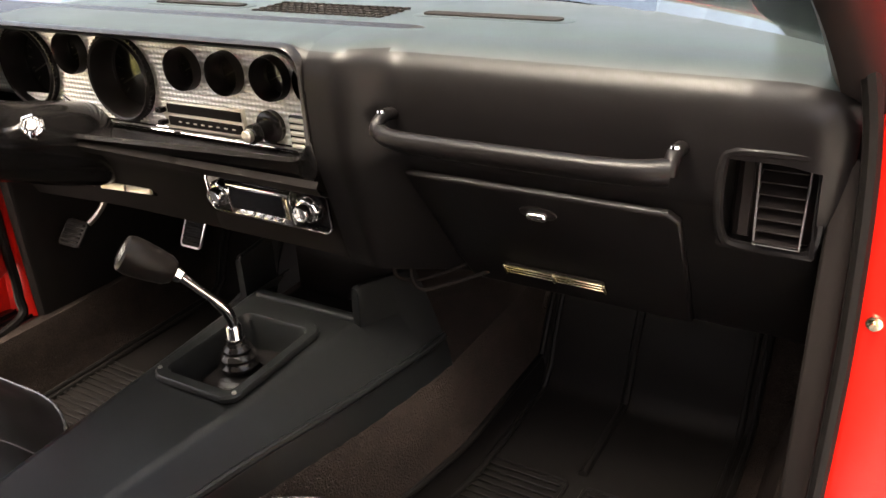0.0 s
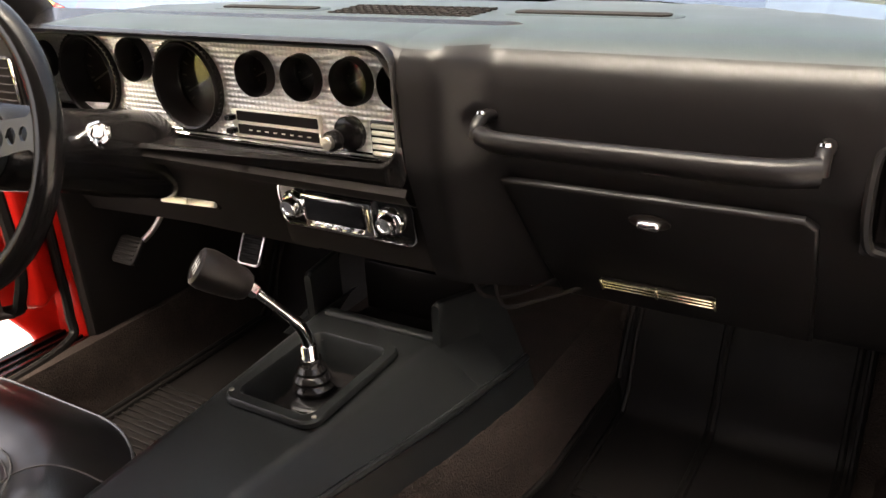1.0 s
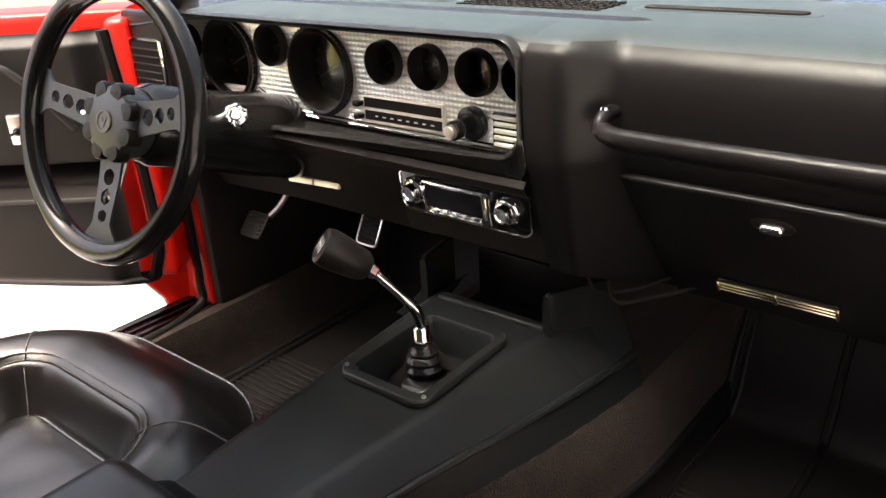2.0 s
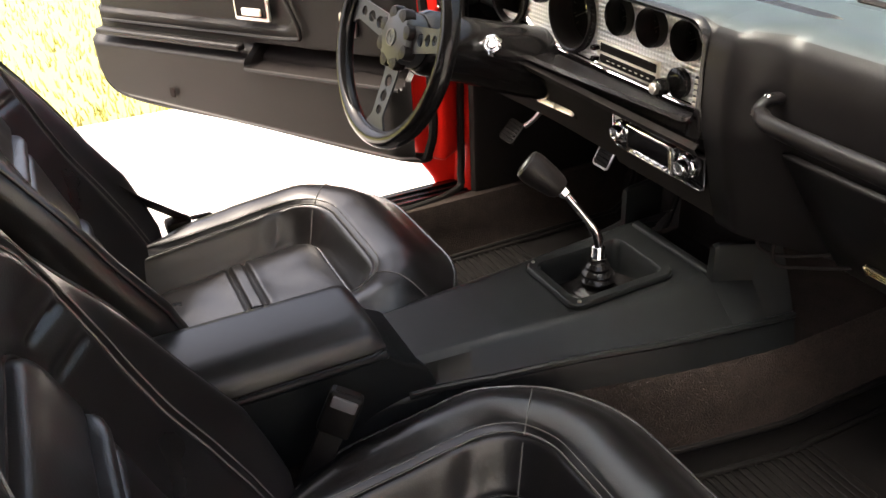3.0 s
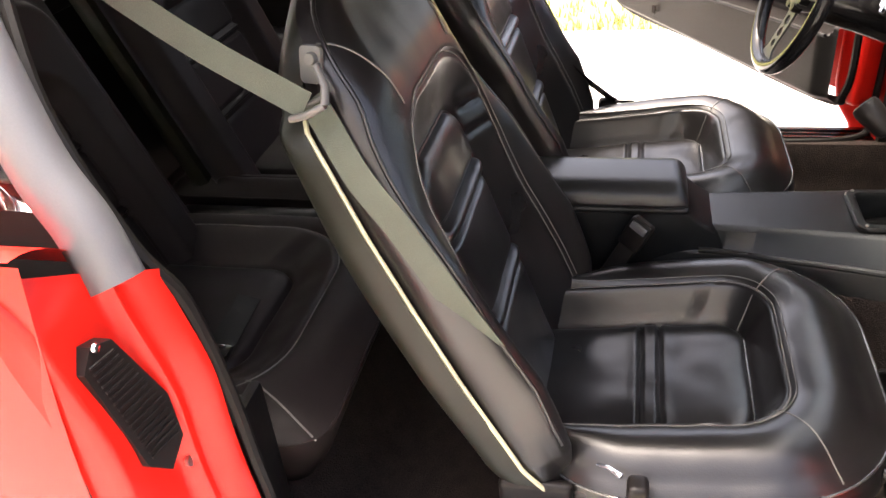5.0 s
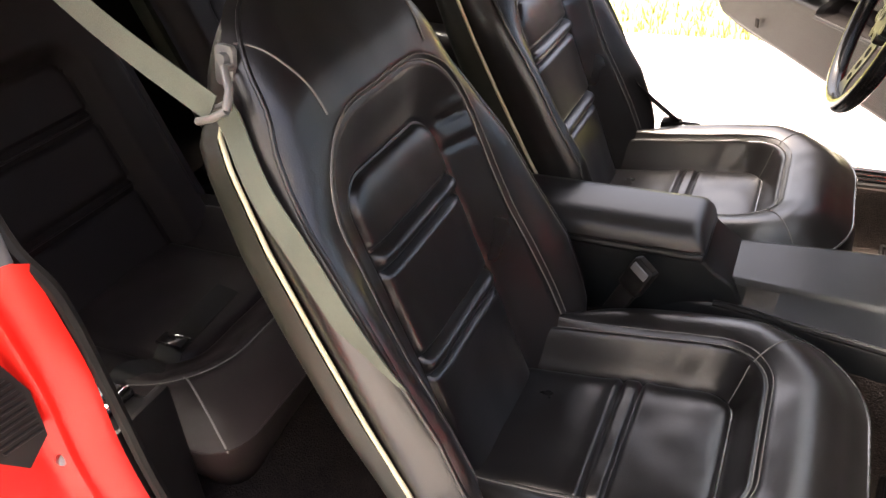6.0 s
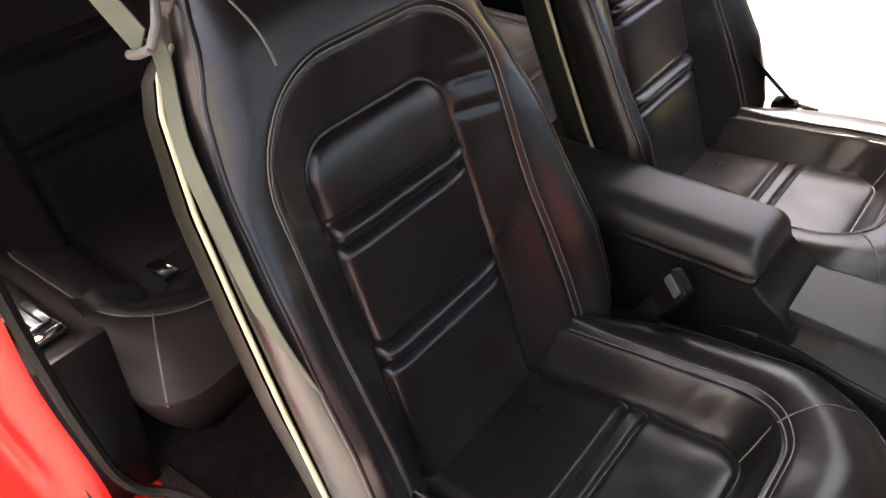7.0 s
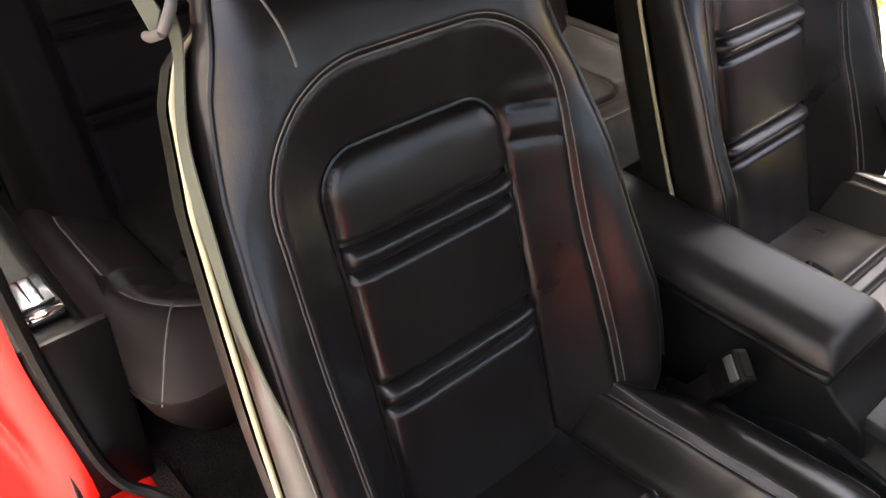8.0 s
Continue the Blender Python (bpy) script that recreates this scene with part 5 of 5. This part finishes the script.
# ---- steering ----
def build_steering():
    hub, til = Vector((-0.409, -0.244, 0.836)), 0.334
    n = Vector((0.08, -math.cos(til), math.sin(til))).normalized()
    m = Matrix.Translation(hub) @ n.to_track_quat("Z", "Y").to_matrix().to_4x4()
    up = m.to_3x3().inverted() @ Vector((0, 0, 1))
    m = m @ Matrix.Rotation(math.atan2(up.y, up.x) - math.pi / 2, 4, "Z")
    w = thing("steering_wheel", "black padded steering wheel with three drilled metal spokes", "steering wheel", m)
    R, rt = 0.178, 0.0165
    part("rim", tube([(R * math.cos(6.2832 * i / 72), R * math.sin(6.2832 * i / 72), 0.0) for i in range(72)], rt, 16, True), GLOSS, w, "thick glossy black rim")
    hubp = part("hub_pad", lathe([(0.046, -0.05), (0.05, -0.03), (0.05, -0.01), (0.046, -0.002), (0.03, 0.002), (0.0001, 0.003)], 32), SPOKE, w, "satin grey octagonal hub pad")
    for i in range(8):
        a = 6.2832 * (i + 0.5) / 8
        part("hub_lobe", place(lathe([(0.0001, 0.001), (0.012, 0.0), (0.014, -0.006), (0.014, -0.02)], 14), Matrix.Translation((0.043 * math.cos(a), 0.043 * math.sin(a), 0))), PLASTIC, hubp)
    part("emblem", place(lathe([(0.015, 0.002), (0.0155, 0.005), (0.0125, 0.005), (0.0115, 0.0035), (0.0001, 0.0035)], 28), Matrix.Translation((0, 0, 0))), GUIDE, hubp, "grey metal emblem ring")
    part("emblem_mark", prism([(-0.007, 0.006), (-0.003, 0.006), (0, -0.002), (0.003, 0.006), (0.007, 0.006), (0.0015, -0.008), (-0.0015, -0.008)], 0.0045), GUIDE, hubp)
    for ang in (170, 10, 270):
        a = radians(ang)
        # flat spoke with three round holes: strips round each hole
        sp = bmesh.new()
        rows = []
        N = 40
        holes = ((0.075, 0.0115), (0.103, 0.0105), (0.129, 0.009))
        for i in range(N + 1):
            x = 0.042 + (0.162 - 0.042) * i / N
            half = 0.0235 - 0.05 * (x - 0.042) + 0.018 * smooth(0.135, 0.165, x)
            inner = 0.0
            for hx, hr in holes:
                if abs(x - hx) < hr:
                    inner = math.sqrt(hr * hr - (x - hx) ** 2)
            rows.append((x, half, inner))
        for side in (1, -1):
            for z in (0.0, -0.004):
                prev = None
                for x, half, inner in rows:
                    zz = z - 0.012 + 0.01 * smooth(0.05, 0.16, x)
                    cur = (sp.verts.new((x, side * half, zz)), sp.verts.new((x, side * inner, zz)))
                    if prev:
                        sp.faces.new((prev[0], cur[0], cur[1], prev[1]))
                    prev = cur
        for x0, x1 in zip(rows, rows[1:]):
            for side in (1, -1):
                for key in (1, 2):
                    z0, z1 = [-0.012 + 0.01 * smooth(0.05, 0.16, q[0]) for q in (x0, x1)]
                    if key == 2 and x0[2] == 0 and x1[2] == 0:
                        continue
                    sp.faces.new([sp.verts.new(c) for c in ((x0[0], side * x0[key], z0), (x1[0], side * x1[key], z1), (x1[0], side * x1[key], z1 - 0.004), (x0[0], side * x0[key], z0 - 0.004))])
        bmesh.ops.remove_doubles(sp, verts=sp.verts, dist=1e-5)
        part("spoke", place(sp, Matrix.Rotation(a, 4, "Z")), SPOKE, w, "drilled satin black metal spoke", smooth=30)
    c = thing("steering_column", "glossy black steering column with chromed key lock", "steering column", m)
    part("column_jacket", lathe([(0.0001, -0.045), (0.05, -0.046), (0.058, -0.06), (0.06, -0.16), (0.062, -0.2), (0.067, -0.25), (0.07, -0.33), (0.066, -0.4), (0.04, -0.46)], 32), GLOSS, c, "glossy black column jacket")
    inv = m.inverted()
    kp = inv @ Vector((-0.348, -0.08, 0.812))
    kl = part("key_lock", place(lathe([(0.012, -0.03), (0.012, 0.0), (0.015, 0.001), (0.018, 0.006), (0.015, 0.012), (0.011, 0.009), (0.008, 0.011), (0.005, 0.015), (0.0001, 0.015)], 7), Matrix.Translation(kp) @ (inv.to_3x3() @ Vector((0.86, -0.45, 0.2))).to_track_quat("Z", "Y").to_matrix().to_4x4()), CHROME, c, "faceted chrome key lock", smooth=0)
    part("key_tab", place(rbox(0.004, 0.012, 0.026, 0.0015, 2, (0, 0, 0.018)), Matrix.Translation(kp) @ (inv.to_3x3() @ Vector((0.7, -0.5, -0.4))).to_track_quat("Z", "Y").to_matrix().to_4x4()), CHROME, c)
    part("stalk", tube([(-0.05, 0.0, -0.09), (-0.12, 0.0, -0.08), (-0.17, 0.002, -0.075)], 0.004, 8), CHROME, c)


SPOKE = mat("satin_black_metal", (0.05, 0.052, 0.055), 0.38, 0.6, stain=0.2)
build_steering()


def build_pedal(loc, w, h, tilt, label, arm, edge):
    p = thing("pedal", label, "pedal", Matrix.Translation(loc) @ pose(0, 0, 0, tilt, 0, 0), group="foot pedals")
    part("pad", rbox(w, h, 0.012, 0.004, 2), RUBBER, p, "ribbed rubber pad")
    for i in range(5):
        part("rib", rbox(w * 0.86, 0.004, 0.004, 0.001, 1, (0, -h * 0.34 + h * 0.17 * i, 0.0075)), RUBBER, p)
    part("rim", tube([(x, y, 0.004) for x, y in round_rect(w / 2, h / 2, 0.008, 5)], 0.0028, 6, True), edge, p, "pad trim")
    inv = p.matrix_world.inverted()
    part("arm", tube(spline([inv @ Vector(a) for a in arm], 5), 0.006, 8), DULL, p, "bare metal arm")


build_pedal((-0.44, 0.255, 0.488), 0.052, 0.06, 62, "bright metal faced brake pedal", [(-0.44, 0.265, 0.485), (-0.44, 0.31, 0.54), (-0.44, 0.33, 0.66)], DULL)
build_pedal((-0.632, 0.128, 0.502), 0.058, 0.05, 48, "rubber clutch pedal on a bare arm", [(-0.622, 0.134, 0.506), (-0.592, 0.16, 0.54), (-0.578, 0.18, 0.58), (-0.578, 0.2, 0.66)], RUBBER)
build_pedal((-0.28, 0.44, 0.32), 0.06, 0.16, 55, "long black rubber accelerator pedal", [(-0.28, 0.46, 0.34), (-0.28, 0.48, 0.5)], RUBBER)


# ---- floor mats ----
def build_mat(x0, x1, pads, y_pad, ridge, label):
    m = thing("floor_mat", label, "floor mat", group="floor mats")

    def lift(x, y):
        return min(toe_board(y) + 0.06, floor_z(x, y)) + 0.009

    def side(y):
        """The mat's edge at the tunnel's foot."""
        q = min(y, 0.17)
        return max(x0, right_x(q) + flange(q) + 0.05) if x0 > 0 else x0

    def sheet(u, v):
        y = -0.13 + 0.76 * v
        x = side(y) + (x1 - side(y)) * u
        return (x, y, lift(x, y) + 0.002 * noise.noise((x * 9, y * 9, x0)))

    part("mat_sheet", grid(sheet, 60, 70), RUBBER, m, "black rubber sheet")
    for off in (0.0, 0.018):
        edge = [(x0 + off, 0.62), (x0 + off, -0.13 + off), (x1 - off, -0.13 + off), (x1 - off, 0.62)]
        pts = []
        for (xa, ya), (xb, yb) in zip(edge, edge[1:]):
            for k in range(24):
                x, y = xa + (xb - xa) * k / 24, ya + (yb - ya) * k / 24
                x = max(x, side(y) + off)
                pts.append((x, y, lift(x, y) + 0.003))
        part("mat_border", tube(pts, 0.006, 8), RUBBER, m, "raised mat border")
    part("mat_ridge", tube([(ridge, 0.24 + 0.36 * k / 14, lift(ridge, 0.24 + 0.36 * k / 14) + 0.003) for k in range(15)], 0.008, 8), RUBBER, m)
    for px in pads:
        for i in range(15):
            part("rib", rbox(0.15, 0.005, 0.005, 0.001, 1, (px, y_pad + 0.015 * i, 0.2115)), RUBBER, m)
        part("rib_frame", tube([(px + a, y_pad + 0.105 + b, 0.2105) for a, b in round_rect(0.084, 0.122, 0.01, 3)], 0.0035, 6, True), RUBBER, m)


build_mat(0.16, 0.605, (0.285, 0.482), -0.01, 0.383, "black ribbed rubber floor mat on the passenger side")
build_mat(-0.635, -0.255, (-0.55, -0.37), -0.1, -0.46, "black ribbed rubber floor mat on the driver's side")


# ---- driver's door, standing open ----
def build_door(o, d, nrm, label):
    """o: a point of the door's foot, d: along it to its rear, nrm: towards the car's inside."""
    o, d, nrm = Vector(o), Vector(d), Vector(nrm)
    M = Matrix(((d.x, 0, nrm.x, o.x), (d.y, 0, nrm.y, o.y), (0, 1, 0, 0), (0, 0, 0, 1)))
    # local: x along the door to its rear, y up, z towards the car
    door = thing("open_car_door", label, "car door", M @ Matrix.Translation((-0.035, 0.93 * 0.08, 0)) @ Matrix.Diagonal((0.96, 0.92, 1, 1)), group="open doors")
    part("door_shell", place(prism([(-0.2, 0.37), (0.86, 0.42), (0.93, 0.5), (0.95, 0.72), (0.92, 0.93), (-0.2, 0.93)], 0.1, 0.02, 3), pose(0, 0, -0.17)), RED, door, "red painted door shell")

    def inner(u, v):
        x, y = -0.17 + 1.07 * u, 0.375 + 0.525 * v
        y0 = 0.375 + 0.065 * u + 0.1 * smooth(0.88, 1.0, u) ** 2
        y = y0 + (0.9 - y0) * v
        z = 0.012 * (1 - smooth(0.0, 0.04, 1 - v)) - 0.03 * smooth(0.95, 1, v)
        z -= 0.03 * (1 - smooth(0.0, 0.06, v)) + 0.03 * smooth(0.96, 1.0, u) + 0.02 * (1 - smooth(0, 0.05, u))
        low = 1 - smooth(0.6, 0.64, y)
        z += 0.045 * low
        up = sd_box(x - 0.6, y, 0.42, 0.69, 0.83, 0.03)
        z -= 0.012 * (1 - smooth(-0.008, 0.004, up))
        pk = sd_box(x - 0.08, y, 0.23, 0.585, 0.645, 0.012)
        z -= 0.06 * (1 - smooth(-0.008, 0.002, pk)) * (1 if y > 0.585 else 0)
        return (x, y, z + 0.01)

    def in_pocket(u, v):
        x, y, _ = inner(u, v)
        return sd_box(x - 0.08, y, 0.23, 0.583, 0.645, 0.012) < 0.001

    part("inner_panel", grid(inner, 150, 110, False, lambda u, v: not in_pocket(u, v)), DOORP, door, "moulded black plastic inner panel")
    # the pocket's deep shade is put into a matt black material of its own
    part("door_pocket", grid(inner, 150, 110, False, in_pocket), DARK, door, "map pocket, matt black in place of its deep shade")
    part("pocket_lip", tube([(-0.15 + 0.46 * k / 10, 0.587, 0.06) for k in range(11)], 0.0055, 8), DOORP, door)
    part("armrest", rbox(0.52, 0.02, 0.03, 0.008, 3, (0.58, 0.642, 0.045)), DOORP, door, "black moulded armrest edge")
    part("panel_bead", tube(spline([(0.85, 0.86, 0.02), (0.4, 0.858, 0.022), (0.06, 0.85, 0.022), (-0.02, 0.82, 0.022), (-0.1, 0.72, 0.02)], 6), 0.007, 8), DOORP, door)
    part("panel_bead", tube(spline([(0.84, 0.665, 0.02), (0.4, 0.668, 0.022), (0.19, 0.67, 0.022), (0.15, 0.69, 0.022), (0.2, 0.8, 0.02), (0.23, 0.835, 0.02), (0.84, 0.835, 0.02)], 6), 0.006, 8), DOORP, door)
    h = part("door_handle", place(prism(round_rect(0.055, 0.032, 0.006, 4), 0.008, 0.003), pose(0.295, 0.74, 0.012)), PALE, door, "chrome framed inner door handle")
    part("handle_recess", place(prism(round_rect(0.048, 0.026, 0.004, 4), 0.003), pose(0.295, 0.744, 0.019)), DARK, h)
    part("handle_lever", rbox(0.06, 0.02, 0.008, 0.003, 2, (0.29, 0.733, 0.025)), PALE, h)
    wr = part("window_winder", place(lathe([(0.022, 0), (0.022, 0.01), (0.016, 0.018), (0.0001, 0.02)], 20), pose(0.16, 0.812, 0.014)), PALE, door, "chrome window winder with amber knob")
    part("winder_arm", tube([(0.16, 0.812, 0.03), (0.13, 0.808, 0.035), (0.105, 0.803, 0.04)], 0.006, 8), CHROME, wr)
    part("winder_knob", place(lathe([(0.006, 0), (0.013, 0.004), (0.014, 0.024), (0.01, 0.032), (0.0001, 0.034)], 18), pose(0.1, 0.802, 0.036)), IVORY, wr, "amber plastic knob")
    mr = part("mirror_control", rbox(0.045, 0.06, 0.012, 0.003, 2, (0.005, 0.722, 0.016)), DULL, door, "chrome mirror control plate")
    part("control_lever", place(lathe([(0.008, 0), (0.008, 0.012), (0.003, 0.014), (0.003, 0.03), (0.0001, 0.031)], 14), pose(0.005, 0.722, 0.022)), GLOSS, mr)
    pl = part("pull_handle", tube(spline([(0.36, 0.785, 0.02), (0.38, 0.787, 0.04), (0.5, 0.79, 0.045), (0.58, 0.79, 0.02)], 5), 0.012, 10), GLOSS, door, "glossy black pull handle with chrome strip")
    part("pull_strip", tube([(0.39, 0.787, 0.053), (0.48, 0.79, 0.057), (0.56, 0.79, 0.046)], 0.005, 8), CHROME, pl)
    part("marker", rbox(0.02, 0.03, 0.004, 0.002, 1, (0.58, 0.49, 0.064)), DARK, door)
    part("door_edge_seal", tube(spline([(-0.18, 0.9, -0.01), (-0.2, 0.6, -0.01), (-0.19, 0.42, -0.01), (-0.1, 0.375, -0.01), (0.4, 0.405, -0.01), (0.86, 0.43, -0.01), (0.925, 0.55, -0.01)], 6), 0.014, 8), RUBBER, door, "black rubber edge seal")
    part("door_edge", rbox(0.05, 0.54, 0.09, 0.015, 3, (-0.205, 0.65, -0.05)), RED, door, "red painted door edge")


DOORP = mat("moulded_door_plastic", (0.0062, 0.0054, 0.005), 0.46, grain=0.15, grain_scale=800, bump=0.4, stain=0.15, spec=0.25)
build_door((-0.918, -0.165, 0), (-0.8047, -0.5937, 0), (0.5937, -0.8047, 0), "open red driver's door with a moulded black inner panel")
build_door((1.04, 0.05, 0), (0.974, -0.225, 0), (-0.225, -0.974, 0), "open red passenger door with a moulded black inner panel")


# ---- details on the passenger side jamb ----
SATIN = mat("satin_chrome", (0.6, 0.64, 0.68), 0.22, 1.0, stain=0.1)


def build_jamb_details():
    v = thing("pressure_vent", "black ribbed plastic vent on the red lock pillar", "air vent")

    pts = [(0.886, 0.838), (0.912, 0.846), (0.932, 0.824), (0.918, 0.679), (0.894, 0.651), (0.862, 0.676), (0.856, 0.736)]
    def flat_y(x, z):
        """A plane laid on the pillar's face."""
        return -1.1 - 0.22 * (x - 0.886) - 0.14 * (z - 0.76)

    bm = bmesh.new()
    lo, hi = [[bm.verts.new((x, flat_y(x, z) + k, z)) for x, z in pts] for k in (-0.03, 0.0)]
    bm.faces.new(hi)
    for k in range(len(pts)):
        bm.faces.new((lo[k], lo[(k + 1) % len(pts)], hi[(k + 1) % len(pts)], hi[k]))
    part("vent_plate", bm, PLASTIC, v, smooth=0)
    for k in range(17):
        z = 0.686 + 0.0088 * k
        xs = (0.864 + 0.03 * max(0.0, z - 0.736) / 0.102, 0.91 + 0.014 * (z - 0.679) / 0.145)
        part("vent_rib", tube([(x, flat_y(x, z) + 0.001, z) for x in (xs[0], sum(xs) / 2, xs[1])], 0.0018, 6), PLASTIC, v)
    part("screw", place(lathe([(0.0001, 0.004), (0.005, 0.003), (0.006, 0)], 12), Matrix.Translation((0.907, flat_y(0.907, 0.842), 0.842)) @ pose(0, 0, 0, -90, 0, 0)), CHROME, v)
    s = thing("door_striker", "bright steel door striker bolt on the lock pillar", "striker")
    part("striker_pin", place(lathe([(0.012, 0), (0.012, 0.006), (0.006, 0.007), (0.006, 0.02), (0.009, 0.022), (0.009, 0.027), (0.0001, 0.028)], 18), Matrix.Translation((0.85, -1.12, 0.62)) @ pose(0, 0, 0, -90, 0, 0)), DULL, s)
    a = thing("rear_ashtray", "chromed ashtray set in the rear quarter trim", "ashtray")
    part("frame", rbox(0.052, 0.09, 0.012, 0.004, 2, (0.748, -1.142, 0.618)), GLOSS, a, "dark ashtray surround")
    part("lid", rbox(0.042, 0.06, 0.008, 0.003, 2, (0.748, -1.152, 0.626)), SATIN, a)
    for dx in (-0.008, 0.006):
        part("groove", rbox(0.0025, 0.056, 0.003, 0.001, 1, (0.748 + dx, -1.152, 0.6305)), DARK, a)
    part("finger_lip", rbox(0.046, 0.012, 0.014, 0.004, 2, (0.748, -1.103, 0.624)), CHROME, a)
    b = thing("hinge_screw", "brass-coloured switch screw on the red hinge pillar", "screw")
    part("screw_head", place(lathe([(0.0001, 0.012), (0.004, 0.012), (0.004, 0.005), (0.008, 0.004), (0.009, 0)], 12), Matrix.Translation((0.75, 0.055, 0.693)) @ pose(0, 0, 0, 90, 0, 0)), BRASS, b)


build_jamb_details()


# ---- loose bracket and wires under the dash ----
def build_wiring():
    w = thing("wiring_bracket", "bare metal bracket and black wires hanging under the dash", "bracket")
    part("bracket", tube(spline([(0.07, 0.14, 0.6), (0.11, 0.145, 0.607), (0.15, 0.16, 0.597), (0.18, 0.18, 0.58)], 5), 0.007, 8, flat=0.4), DULL, w, "bare metal strip")
    for k in range(2):
        part("wire", tube(spline([(0.1 + 0.03 * k, 0.16, 0.62), (0.12 + 0.035 * k, 0.13, 0.575 - 0.012 * k), (0.16 + 0.04 * k, 0.15, 0.568), (0.24 + 0.05 * k, 0.2, 0.6)], 6), 0.003, 7), DARK, w, "black wire")


build_wiring()


# ---- seat slide handle and loose lead at the passenger seat's front corner ----
def build_seat_slide():
    h = thing("seat_slide_handle", "black seat slide handle with a loose lead on the carpet", "seat handle")
    part("handle_bar", tube(spline([(0.56, -0.34, 0.27), (0.572, -0.26, 0.33), (0.579, -0.22, 0.4), (0.58, -0.212, 0.428)], 5), 0.006, 8), DARK, h)
    part("handle_tip", place(lathe([(0.0001, 0.0), (0.008, 0.003), (0.009, 0.009), (0.006, 0.014), (0.0001, 0.015)], 14), Matrix.Translation((0.58, -0.212, 0.422))), GLOSS, h, "round glossy tip")
    part("slide_bracket", rbox(0.03, 0.04, 0.026, 0.009, 3, (0.572, -0.212, 0.284)), DULL, h, "worn metal bracket")
    part("bracket_leg", rbox(0.012, 0.03, 0.075, 0.003, 1, (0.57, -0.215, 0.24)), DARK, h)
    part("lead", tube(spline([(0.578, -0.2, 0.33), (0.585, -0.185, 0.28), (0.59, -0.16, 0.24), (0.6, -0.135, 0.222), (0.612, -0.11, 0.219)], 6), 0.0035, 8), RUBBER, h, "black lead")


build_seat_slide()
